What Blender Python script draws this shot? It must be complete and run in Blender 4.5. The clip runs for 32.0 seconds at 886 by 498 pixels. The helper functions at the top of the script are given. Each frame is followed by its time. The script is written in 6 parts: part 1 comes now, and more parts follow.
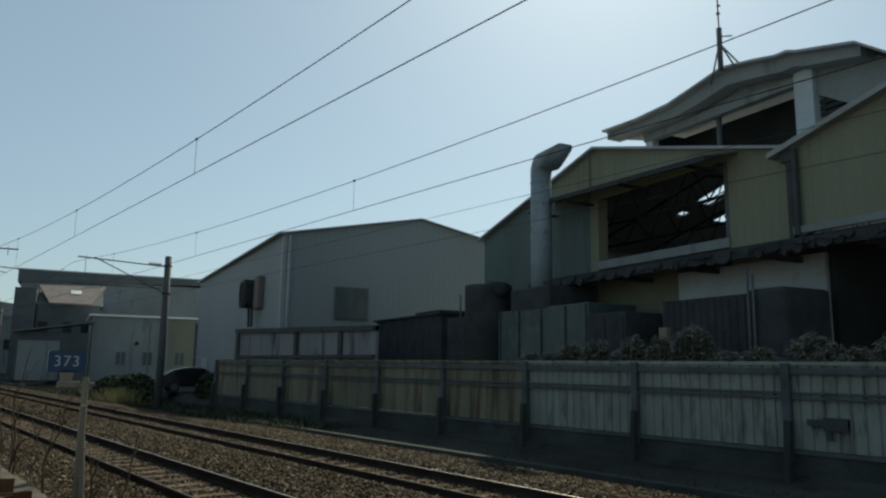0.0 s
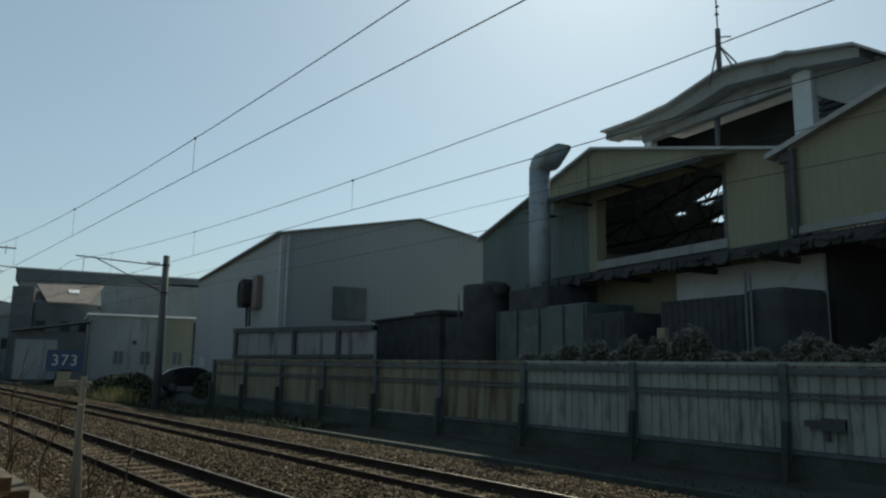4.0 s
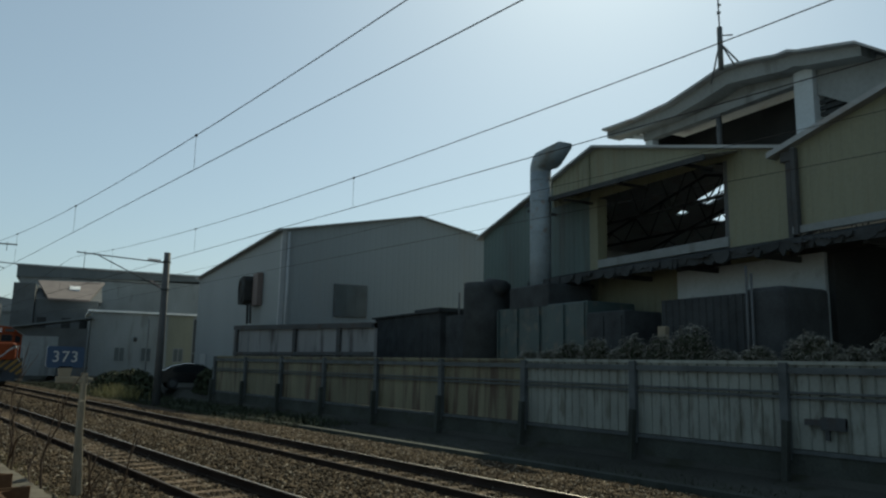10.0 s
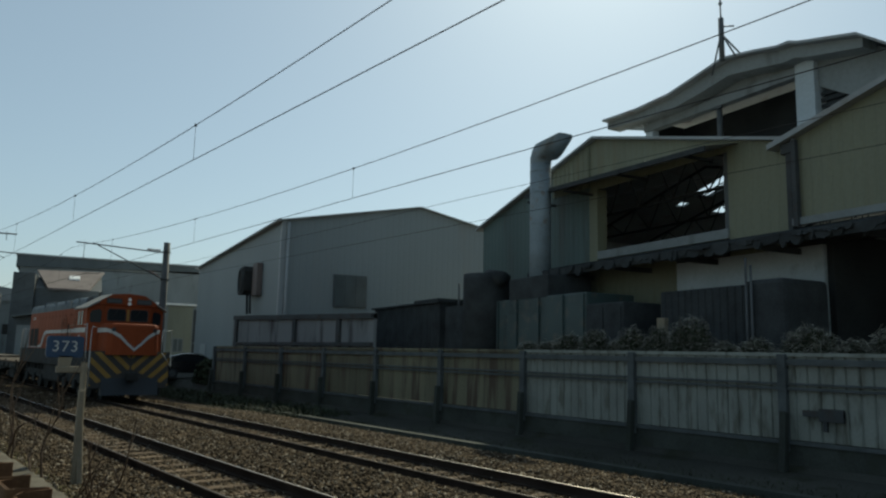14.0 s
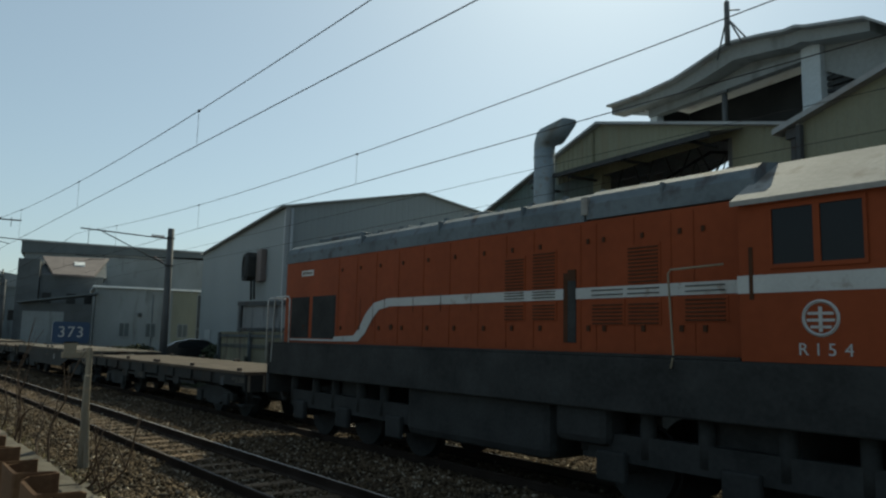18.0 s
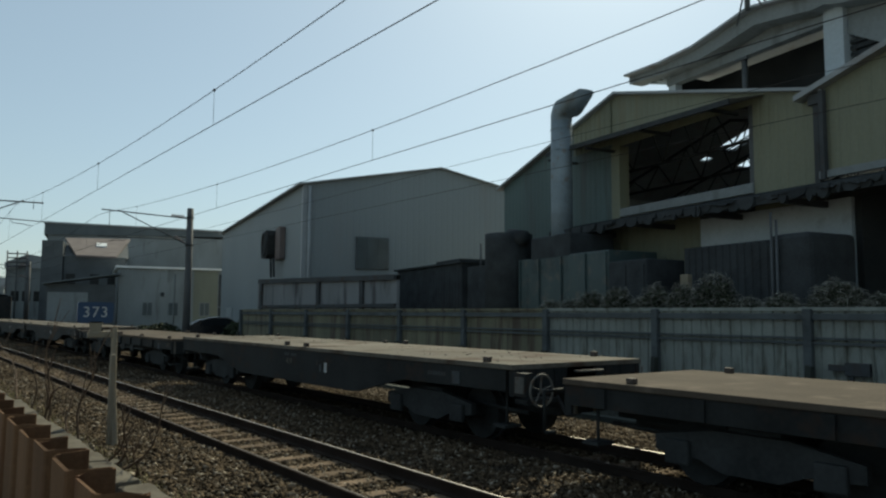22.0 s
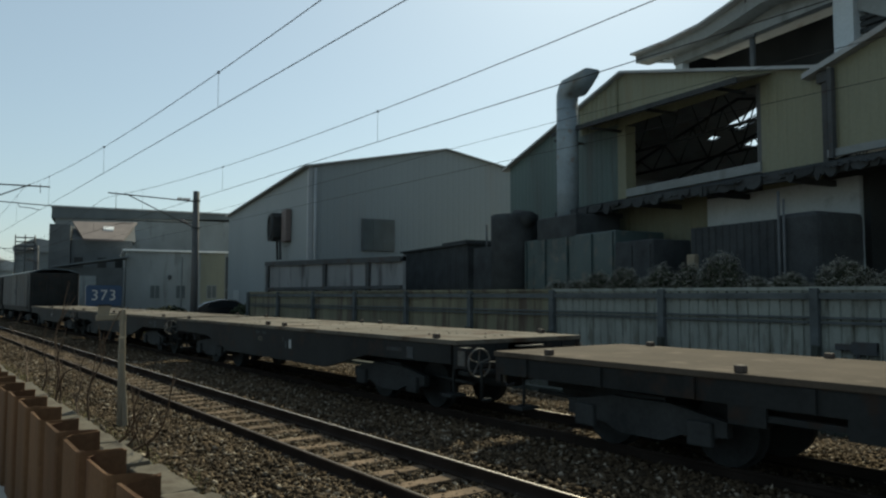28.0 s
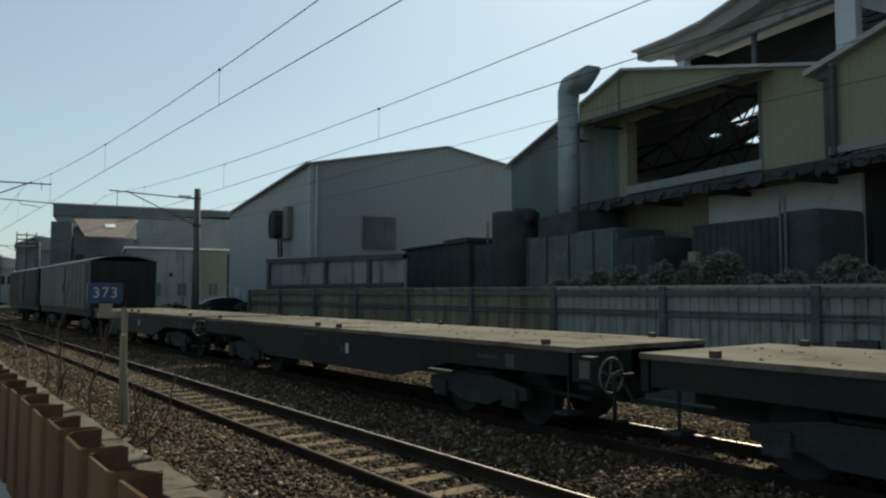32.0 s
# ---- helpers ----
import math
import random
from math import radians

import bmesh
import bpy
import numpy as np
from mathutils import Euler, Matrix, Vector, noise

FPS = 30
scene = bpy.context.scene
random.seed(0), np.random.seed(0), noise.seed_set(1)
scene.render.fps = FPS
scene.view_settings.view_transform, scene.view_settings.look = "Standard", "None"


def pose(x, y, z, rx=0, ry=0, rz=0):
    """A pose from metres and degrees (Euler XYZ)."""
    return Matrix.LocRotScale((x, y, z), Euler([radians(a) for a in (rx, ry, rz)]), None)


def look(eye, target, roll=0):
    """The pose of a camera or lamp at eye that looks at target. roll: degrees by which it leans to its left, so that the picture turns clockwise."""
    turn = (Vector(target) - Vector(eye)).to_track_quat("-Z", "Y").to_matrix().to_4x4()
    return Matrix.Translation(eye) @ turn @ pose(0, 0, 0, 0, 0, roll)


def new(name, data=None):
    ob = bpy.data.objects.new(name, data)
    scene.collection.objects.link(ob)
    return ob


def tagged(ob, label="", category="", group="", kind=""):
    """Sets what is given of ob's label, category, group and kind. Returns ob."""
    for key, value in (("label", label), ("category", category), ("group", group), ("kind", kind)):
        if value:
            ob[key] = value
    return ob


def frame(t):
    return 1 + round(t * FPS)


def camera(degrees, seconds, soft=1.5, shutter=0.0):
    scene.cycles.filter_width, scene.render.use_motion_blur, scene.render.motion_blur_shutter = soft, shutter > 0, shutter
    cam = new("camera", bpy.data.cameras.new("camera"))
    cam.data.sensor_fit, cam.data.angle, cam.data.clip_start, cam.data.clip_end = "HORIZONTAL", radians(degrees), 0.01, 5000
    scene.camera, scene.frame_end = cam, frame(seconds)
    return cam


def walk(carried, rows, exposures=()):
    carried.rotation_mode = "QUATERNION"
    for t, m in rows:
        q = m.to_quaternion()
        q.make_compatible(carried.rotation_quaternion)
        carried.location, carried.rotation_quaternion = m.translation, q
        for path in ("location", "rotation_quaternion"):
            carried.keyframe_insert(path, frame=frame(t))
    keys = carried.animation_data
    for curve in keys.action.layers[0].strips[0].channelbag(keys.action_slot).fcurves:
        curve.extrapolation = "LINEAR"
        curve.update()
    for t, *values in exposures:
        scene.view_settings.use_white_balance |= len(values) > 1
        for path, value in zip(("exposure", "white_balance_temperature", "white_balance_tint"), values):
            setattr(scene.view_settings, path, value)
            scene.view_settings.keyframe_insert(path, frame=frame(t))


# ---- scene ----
# World: x runs along the railway (trains go towards +x), y away from the viewer, z up from the rail tops.
EYE_Z = 1.850
cam = camera(62.18, 32.0, soft=2.3)


def aim(yaw, pitch, roll):
    """The pose of the hand-held camera: yaw left of +y, pitch up, roll, in degrees."""
    a, b = radians(yaw), radians(pitch)
    eye = Vector((0, 0, EYE_Z))
    way = Vector((-math.sin(a) * math.cos(b), math.cos(a) * math.cos(b), math.sin(b)))
    return look(eye, eye + way, roll)


# seconds, yaw, pitch, roll
PATH = [
    (0, 51.20, 9.10, 0.83), (0.5, 51.17, 9.08, 0.87), (1, 51.15, 9.08, 0.87), (1.5, 51.15, 9.05, 0.94), (2, 51.15, 9.01, 1.08),
    (2.5, 51.16, 8.99, 1.13), (3, 51.13, 9.02, 1.06), (3.5, 51.06, 9.09, 0.91), (5.5, 51.13, 9.07, 1.10), (6, 51.13, 9.10, 1.03),
    (6.5, 51.14, 9.10, 1.01), (7, 51.15, 9.09, 1.01), (7.5, 51.15, 9.09, 1.00), (8, 51.16, 9.08, 1.02), (8.5, 51.16, 9.06, 1.09),
    (9, 51.15, 9.04, 1.14), (9.5, 51.14, 8.99, 1.14), (10, 51.13, 8.92, 1.14), (10.5, 51.13, 8.83, 1.14), (11, 51.12, 8.73, 1.14),
    (11.5, 51.11, 8.63, 1.15), (12, 51.10, 8.54, 1.16), (12.5, 51.09, 8.47, 1.16), (13, 51.09, 8.39, 1.18), (13.5, 51.09, 8.30, 1.24),
    (14, 51.09, 8.21, 1.31), (14.5, 51.11, 8.13, 1.36), (16.5, 51.03, 7.78, 1.42), (17, 51.11, 7.57, 1.45), (17.5, 51.20, 7.34, 1.42),
    (18, 51.35, 7.10, 1.30), (18.5, 51.53, 6.85, 1.16), (19, 51.70, 6.57, 1.06), (19.5, 51.84, 6.30, 0.95), (20, 51.99, 6.05, 0.85),
    (20.5, 52.17, 5.79, 0.74), (21, 52.36, 5.52, 0.65), (21.5, 52.53, 5.28, 0.57), (22, 52.72, 5.11, 0.42), (22.5, 52.90, 4.99, 0.26),
    (23, 53.02, 4.88, 0.14), (23.5, 53.09, 4.74, 0.10), (24, 53.14, 4.56, 0.15), (24.5, 53.18, 4.38, 0.19), (25, 53.21, 4.24, 0.17),
    (25.5, 53.24, 4.14, 0.12), (27.5, 53.25, 3.73, 0.13), (28, 53.18, 3.66, 0.12), (28.5, 53.15, 3.59, 0.17), (29, 53.15, 3.52, 0.25),
    (29.5, 53.16, 3.44, 0.36), (30, 53.15, 3.37, 0.47), (30.5, 53.14, 3.36, 0.48), (31, 53.16, 3.41, 0.33), (31.5, 53.21, 3.44, 0.19),
    (32, 53.27, 3.46, 0.12),
]
walk(cam, [(t, aim(y, p, r)) for t, y, p, r in PATH], exposures=[(0, 0.10, 5730, -6), (12, 0.12, 5790, -6), (20, 0.24, 5850, -5), (25, 0.32, 5900, -4), (32, 0.34, 5940, -4)])

# ---- world and sun ----
SUN_YAW, SUN_UP = 38.0, 40.5
world = bpy.data.worlds.new("world")
scene.world = world
world.use_nodes = True
wn = world.node_tree.nodes
sky = wn.new("ShaderNodeTexSky")
sky.sky_type, sky.sun_disc = "NISHITA", False
sky.sun_elevation, sky.sun_rotation = radians(SUN_UP), radians(-SUN_YAW)
sky.air_density, sky.dust_density, sky.ozone_density, sky.altitude = 1.1, 1.0, 1.0, 0
haze = wn.new("ShaderNodeHueSaturation")
haze.inputs["Saturation"].default_value = 0.72
world.node_tree.links.new(sky.outputs[0], haze.inputs["Color"])
# thin high haze: an even veil of light over the whole sky
veil = wn.new("ShaderNodeMix")
veil.data_type = "RGBA"
veil.inputs[0].default_value = 0.34
veil.inputs[7].default_value = (5.5, 6.0, 6.7, 1)
world.node_tree.links.new(haze.outputs[0], veil.inputs[6])
world.node_tree.links.new(veil.outputs[2], wn["Background"].inputs[0])
wn["Background"].inputs[1].default_value = 0.075
sun = new("sun", bpy.data.lights.new("sun", "SUN"))
sun.data.energy, sun.data.angle, sun.data.color = 4.1, radians(0.55), (1.0, 0.82, 0.60)
sun_way = Vector((-math.sin(radians(SUN_YAW)) * math.cos(radians(SUN_UP)), math.cos(radians(SUN_YAW)) * math.cos(radians(SUN_UP)), math.sin(radians(SUN_UP))))
sun.matrix_world = look(sun_way * 60, (0, 0, 0))


# ---- materials ----
def mat(name, colour, rough=0.7, metal=0.0, vary=0.35, coarse=0.6, fine=18.0, bump=0.25, stain=None, stain_amount=0.45, streak=1.0, per_object=0.0, spec=0.5):
    """A weathered surface: a base colour broken up at two scales, stains of a second colour, fine relief."""
    m = bpy.data.materials.new(name)
    m.use_nodes = True
    n, ln = m.node_tree.nodes, m.node_tree.links
    b = n["Principled BSDF"]
    b.inputs["Roughness"].default_value, b.inputs["Metallic"].default_value = rough, metal
    b.inputs["Specular IOR Level"].default_value = spec
    co = n.new("ShaderNodeTexCoord")
    mp = n.new("ShaderNodeMapping")
    mp.inputs["Scale"].default_value = (1, 1, streak)
    ln.new(co.outputs["Object"], mp.inputs[0])
    big, small = n.new("ShaderNodeTexNoise"), n.new("ShaderNodeTexNoise")
    big.inputs["Scale"].default_value, big.inputs["Detail"].default_value = coarse, 6
    small.inputs["Scale"].default_value, small.inputs["Detail"].default_value = fine, 4
    ln.new(mp.outputs[0], big.inputs[0])
    ln.new(co.outputs["Object"], small.inputs[0])
    add = n.new("ShaderNodeMath")
    add.operation = "MULTIPLY_ADD"
    add.inputs[1].default_value = 0.45
    ln.new(small.outputs[0], add.inputs[0])
    ln.new(big.outputs[0], add.inputs[2])
    ramp = n.new("ShaderNodeMapRange")
    ramp.inputs[1].default_value, ramp.inputs[2].default_value = 0.45, 1.0
    ramp.inputs[3].default_value, ramp.inputs[4].default_value = 1 - vary, 1 + vary
    ln.new(add.outputs[0], ramp.inputs[0])
    last = ramp.outputs[0]
    if per_object:
        info = n.new("ShaderNodeObjectInfo")
        geo = n.new("ShaderNodeNewGeometry")
        both = n.new("ShaderNodeMath")
        both.operation = "ADD"
        ln.new(info.outputs["Random"], both.inputs[0])
        ln.new(geo.outputs["Random Per Island"], both.inputs[1])
        wrap = n.new("ShaderNodeMath")
        wrap.operation = "FRACT"
        ln.new(both.outputs[0], wrap.inputs[0])
        r = n.new("ShaderNodeMapRange")
        r.inputs[1].default_value, r.inputs[2].default_value = 0, 1
        r.inputs[3].default_value, r.inputs[4].default_value = 1 - per_object, 1 + per_object
        ln.new(wrap.outputs[0], r.inputs[0])
        mul = n.new("ShaderNodeMath")
        mul.operation = "MULTIPLY"
        ln.new(last, mul.inputs[0])
        ln.new(r.outputs[0], mul.inputs[1])
        last = mul.outputs[0]
    mix = n.new("ShaderNodeMix")
    mix.data_type, mix.blend_type = "RGBA", "MULTIPLY"
    mix.inputs[0].default_value = 1.0
    mix.inputs[6].default_value = (*colour, 1)
    ln.new(last, mix.inputs[7])
    out = mix.outputs[2]
    if stain:
        st = n.new("ShaderNodeTexNoise")
        st.inputs["Scale"].default_value, st.inputs["Detail"].default_value = coarse * 3.1, 8
        mp2 = n.new("ShaderNodeMapping")
        mp2.inputs["Scale"].default_value = (1, 1, streak * 0.5 if streak < 1 else 1)
        mp2.inputs["Location"].default_value = (7.3, 2.1, 4.4)
        ln.new(co.outputs["Object"], mp2.inputs[0])
        ln.new(mp2.outputs[0], st.inputs[0])
        sr = n.new("ShaderNodeMapRange")
        sr.inputs[1].default_value, sr.inputs[2].default_value = 0.72 - stain_amount * 0.4, 0.82 - stain_amount * 0.3
        ln.new(st.outputs[0], sr.inputs[0])
        sm = n.new("ShaderNodeMix")
        sm.data_type = "RGBA"
        ln.new(sr.outputs[0], sm.inputs[0])
        ln.new(out, sm.inputs[6])
        sm.inputs[7].default_value = (*stain, 1)
        out = sm.outputs[2]
    ln.new(out, b.inputs["Base Color"])
    if bump:
        bp = n.new("ShaderNodeBump")
        bp.inputs["Strength"].default_value, bp.inputs["Distance"].default_value = bump, 0.02
        ln.new(small.outputs[0], bp.inputs["Height"])
        ln.new(bp.outputs[0], b.inputs["Normal"])
    return m


# kept pale on unseen ground, to bounce light onto the shaded fronts
M_BOUNCE_SOIL = mat("pale_bounce_soil", (0.36, 0.345, 0.31), 0.95, vary=0.3, coarse=0.25, fine=30, stain=(0.26, 0.245, 0.215), bump=0.5, spec=0.08)
M_GROUND = mat("dark_soil", (0.046, 0.048, 0.043), 0.95, vary=0.5, coarse=0.25, fine=30, stain=(0.025, 0.028, 0.018), bump=0.6, spec=0.08)
M_STONE = mat("ballast_stone", (0.079, 0.059, 0.037), 0.9, vary=0.3, coarse=0.5, fine=40, per_object=0.6, stain=(0.04, 0.033, 0.024), stain_amount=0.4, spec=0.08)
M_BED = mat("fine_stone_bed", (0.046, 0.037, 0.026), 0.95, vary=0.6, coarse=3.0, fine=55, stain=(0.035, 0.029, 0.022), bump=0.9, spec=0.05)
M_STONEPALE = mat("pale_ballast_stone", (0.22, 0.19, 0.145), 0.9, vary=0.2, coarse=0.5, fine=40, per_object=0.45, spec=0.08)
M_SLEEPER = mat("weathered_sleeper_wood", (0.125, 0.092, 0.062), 0.9, vary=0.4, coarse=2, fine=45, per_object=0.3, bump=0.5, spec=0.08)
M_RAIL = mat("rusty_rail_steel", (0.036, 0.029, 0.024), 0.9, 0.0, vary=0.4, coarse=1.5, fine=60, spec=0.0)
M_RAILTOP = mat("polished_rail_head", (0.40, 0.37, 0.33), 0.45, 1.0, vary=0.1, coarse=2, fine=60, bump=0.05)
M_RAILDULL = mat("dull_rail_head", (0.075, 0.062, 0.05), 0.6, 0.3, vary=0.2, coarse=2, fine=60, bump=0.1)
M_CONC = mat("weathered_concrete", (0.112, 0.101, 0.079), 0.9, vary=0.35, coarse=1.6, fine=30, stain=(0.085, 0.072, 0.055), stain_amount=0.5, spec=0.08)
M_CONCDARK = mat("dark_concrete", (0.054, 0.060, 0.054), 0.9, vary=0.4, coarse=0.7, fine=25, stain=(0.045, 0.05, 0.04), spec=0.08)
M_FENCE = mat("white_painted_sheet", (0.205, 0.222, 0.20), 0.6, vary=0.22, coarse=1.6, fine=16, streak=0.5, stain=(0.105, 0.11, 0.09), stain_amount=0.45, per_object=0.08, bump=0.1)
M_FENCE_Y = mat("yellowed_rusty_sheet", (0.125, 0.12, 0.076), 0.7, vary=0.35, coarse=1.3, fine=14, streak=0.18, stain=(0.058, 0.040, 0.026), stain_amount=0.55, per_object=0.15, bump=0.1)
M_FPOST = mat("grimy_fence_steel", (0.082, 0.092, 0.095), 0.75, vary=0.35, coarse=2, fine=30, spec=0.15)
M_POST = mat("dull_grey_steel", (0.066, 0.073, 0.077), 0.6, vary=0.3, coarse=2, fine=30)
M_MAST = mat("mast_grey_concrete", (0.062, 0.066, 0.068), 0.8, vary=0.25, coarse=1.5, fine=25)
M_WIRE = mat("dark_wire", (0.03, 0.03, 0.032), 0.95, 0.0, vary=0.1, bump=0, spec=0.1)
M_CERAMIC = mat("brown_insulator", (0.12, 0.07, 0.05), 0.25, vary=0.1)
M_PILE = mat("brown_rusted_steel", (0.104, 0.060, 0.032), 0.85, vary=0.35, coarse=1.4, fine=26, streak=0.3, stain=(0.085, 0.044, 0.024), bump=0.4, spec=0.08)
M_WHITE = mat("white_paint", (0.72, 0.72, 0.70), 0.5, vary=0.12, coarse=2, fine=30)
M_CREAM = mat("aged_cream_paint", (0.19, 0.165, 0.115), 0.7, vary=0.2, coarse=3, fine=40, stain=(0.22, 0.18, 0.12))
M_BLUE = mat("blue_sign_enamel", (0.012, 0.038, 0.092), 0.4, vary=0.15, coarse=4, fine=40)
M_ORANGE = mat("orange_loco_paint", (0.185, 0.046, 0.017), 0.62, spec=0.1, vary=0.18, coarse=0.9, fine=9, streak=0.4, stain=(0.22, 0.05, 0.02), stain_amount=0.25, bump=0.06)
M_STRIPE = mat("aged_white_paint", (0.36, 0.375, 0.37), 0.6, vary=0.15, coarse=2, fine=30, stain=(0.22, 0.20, 0.17), stain_amount=0.3)
M_RUSTLINE = mat("dark_rusty_metal", (0.055, 0.028, 0.016), 0.8, vary=0.3, coarse=5, fine=40, spec=0.1)
M_SEAM = mat("grimy_orange_seam", (0.155, 0.038, 0.014), 0.7, vary=0.3, coarse=3, fine=30, spec=0.1)
M_GEAR = mat("oily_black_gear", (0.040, 0.043, 0.043), 0.85, spec=0.1, vary=0.4, coarse=2, fine=20)
M_LOCOROOF = mat("grey_loco_roof", (0.115, 0.138, 0.155), 0.75, spec=0.1, vary=0.25, coarse=1.2, fine=18, stain=(0.07, 0.07, 0.075))
M_CABROOF = mat("pale_cab_roof", (0.22, 0.22, 0.21), 0.8, spec=0.1, vary=0.25, coarse=1.2, fine=18, stain=(0.13, 0.12, 0.11))
M_BLACK = mat("black_running_gear", (0.033, 0.035, 0.035), 0.85, spec=0.12, vary=0.4, coarse=2, fine=20)
M_HAZY = mat("hazard_yellow", (0.22, 0.135, 0.024), 0.6, vary=0.2, coarse=2, fine=20, stain=(0.2, 0.12, 0.03), stain_amount=0.3)
M_HAZB = mat("hazard_black", (0.025, 0.025, 0.025), 0.5, vary=0.2)
M_NAVY = mat("navy_plough_paint", (0.011, 0.016, 0.023), 0.6, vary=0.3, coarse=2)
M_WAGON = mat("dark_wagon_steel", (0.019, 0.021, 0.021), 0.75, spec=0.18, vary=0.45, coarse=1.1, fine=16, stain=(0.03, 0.022, 0.017), stain_amount=0.4)
M_DECK = mat("dusty_brown_deck", (0.076, 0.063, 0.049), 0.9, vary=0.32, coarse=0.9, fine=30, stain=(0.118, 0.098, 0.077), stain_amount=0.42, spec=0.08)
M_DECK2 = mat("dusty_worn_deck", (0.125, 0.114, 0.094), 0.85, vary=0.45, coarse=0.4, fine=20, stain=(0.066, 0.047, 0.034), stain_amount=0.55, spec=0.08)
M_WHEEL = mat("pale_worn_steel", (0.095, 0.093, 0.085), 0.65, vary=0.3, coarse=4, fine=30, stain=(0.08, 0.06, 0.045), spec=0.2)
M_BLOCK = mat("stake_block_rust", (0.06, 0.046, 0.036), 0.8, vary=0.3, coarse=8, fine=40)
M_BOXSIDE = mat("grey_wagon_boards", (0.046, 0.050, 0.052), 0.75, vary=0.35, coarse=0.8, fine=14, streak=0.4, stain=(0.04, 0.03, 0.022))
M_WARE = mat("grey_painted_sheet", (0.177, 0.203, 0.212), 0.6, vary=0.12, coarse=0.15, fine=8, streak=0.3, stain=(0.18, 0.193, 0.195), stain_amount=0.25, bump=0.08)
M_YARD = mat("grimy_yard_plaster", (0.19, 0.20, 0.205), 0.85, vary=0.2, coarse=0.4, fine=12, streak=0.4, stain=(0.075, 0.075, 0.078), stain_amount=0.45, spec=0.1)
M_SHED = mat("stained_pale_render", (0.185, 0.205, 0.208), 0.8, vary=0.25, coarse=0.35, fine=8, streak=0.4, stain=(0.12, 0.13, 0.13), stain_amount=0.4)
M_WARE_TRIM = mat("sheet_trim", (0.25, 0.27, 0.28), 0.5, vary=0.15, coarse=1)
M_ROOF = mat("grey_roof_sheet", (0.25, 0.268, 0.275), 0.55, vary=0.2, coarse=0.4, fine=8, stain=(0.2, 0.19, 0.18))
M_GREEN = mat("dark_green_sheet", (0.064, 0.098, 0.094), 0.6, vary=0.25, coarse=0.4, fine=10, streak=0.3, stain=(0.05, 0.06, 0.055))
M_YELLOW = mat("faded_yellow_sheet", (0.165, 0.173, 0.118), 0.65, vary=0.18, coarse=0.5, fine=10, streak=0.3, stain=(0.16, 0.155, 0.10), stain_amount=0.4)
M_SHEDY = mat("yellowed_render", (0.165, 0.172, 0.132), 0.8, vary=0.2, coarse=0.4, fine=8, streak=0.4, stain=(0.14, 0.145, 0.11), stain_amount=0.4)
M_PALE = mat("pale_wall_render", (0.40, 0.45, 0.48), 0.8, vary=0.18, coarse=0.5, fine=12, stain=(0.27, 0.29, 0.31), stain_amount=0.35)
M_DARK = mat("dark_interior_paint", (0.34, 0.37, 0.38), 0.85, vary=0.3, spec=0.08)
# near-black: the shade inside the openings is put into this colour
M_UNLIT = mat("shade_dark_interior", (0.035, 0.038, 0.039), 0.9, vary=0.3, spec=0.05)
M_BEAM = mat("weathered_steel_beam", (0.062, 0.067, 0.07), 0.8, vary=0.3, coarse=0.8, fine=14, stain=(0.06, 0.05, 0.045), stain_amount=0.5, spec=0.1)
M_BAND = mat("faded_dark_sheet", (0.105, 0.12, 0.126), 0.75, vary=0.25, coarse=0.3, fine=8, streak=0.3, spec=0.15)
M_TEAL = mat("teal_tank_paint", (0.037, 0.059, 0.060), 0.55, vary=0.25, coarse=0.8, fine=14, stain=(0.08, 0.08, 0.07))
M_DUCT = mat("galvanised_duct", (0.205, 0.25, 0.28), 0.6, 0.2, vary=0.25, coarse=1.2, fine=14, stain=(0.18, 0.17, 0.16), stain_amount=0.35)
M_STEEL = mat("rusted_black_steel", (0.044, 0.049, 0.052), 0.75, vary=0.4, coarse=1.5, spec=0.08)
M_GLASSDARK = mat("dark_glass", (0.014, 0.017, 0.020), 0.18, vary=0.1, bump=0.0, spec=0.15)
M_WIN = mat("dusty_window", (0.06, 0.075, 0.08), 0.25, vary=0.2, coarse=1.5, bump=0.02)
M_TWIG = mat("dry_twig_bark", (0.11, 0.082, 0.06), 0.9, vary=0.3, coarse=5, fine=50, spec=0.08)
M_VINE = mat("dry_grey_vine", (0.145, 0.143, 0.12), 0.9, vary=0.4, coarse=2, fine=30, per_object=0.5, spec=0.08)
# pale colour stands for the backlit rim of the mounds
M_RIMLIT = mat("rim_lit_stems", (0.34, 0.33, 0.29), 0.9, vary=0.3, coarse=3, fine=30, per_object=0.5, spec=0.1)
M_LEAF = mat("dusty_leaves", (0.038, 0.046, 0.028), 0.8, vary=0.4, coarse=3, per_object=0.5, spec=0.08)
M_GRASS = mat("yellow_green_grass", (0.17, 0.155, 0.055), 0.85, vary=0.4, coarse=3, per_object=0.4)
M_TILE = mat("brown_roof_tiles", (0.135, 0.112, 0.105), 0.8, vary=0.25, coarse=0.8, fine=10)
M_BRICKY = mat("grimy_house_wall", (0.074, 0.083, 0.087), 0.85, vary=0.3, coarse=0.5, fine=8)
M_CAR = mat("black_car_paint", (0.012, 0.013, 0.015), 0.18, vary=0.1, bump=0.0)
M_TYRE = mat("tyre_rubber", (0.02, 0.02, 0.02), 0.9, vary=0.2)
M_CHROME = mat("bright_metal", (0.6, 0.6, 0.6), 0.25, 1.0, vary=0.1)
M_LAMP = mat("lamp_glass", (0.7, 0.7, 0.68), 0.15, vary=0.05, bump=0)


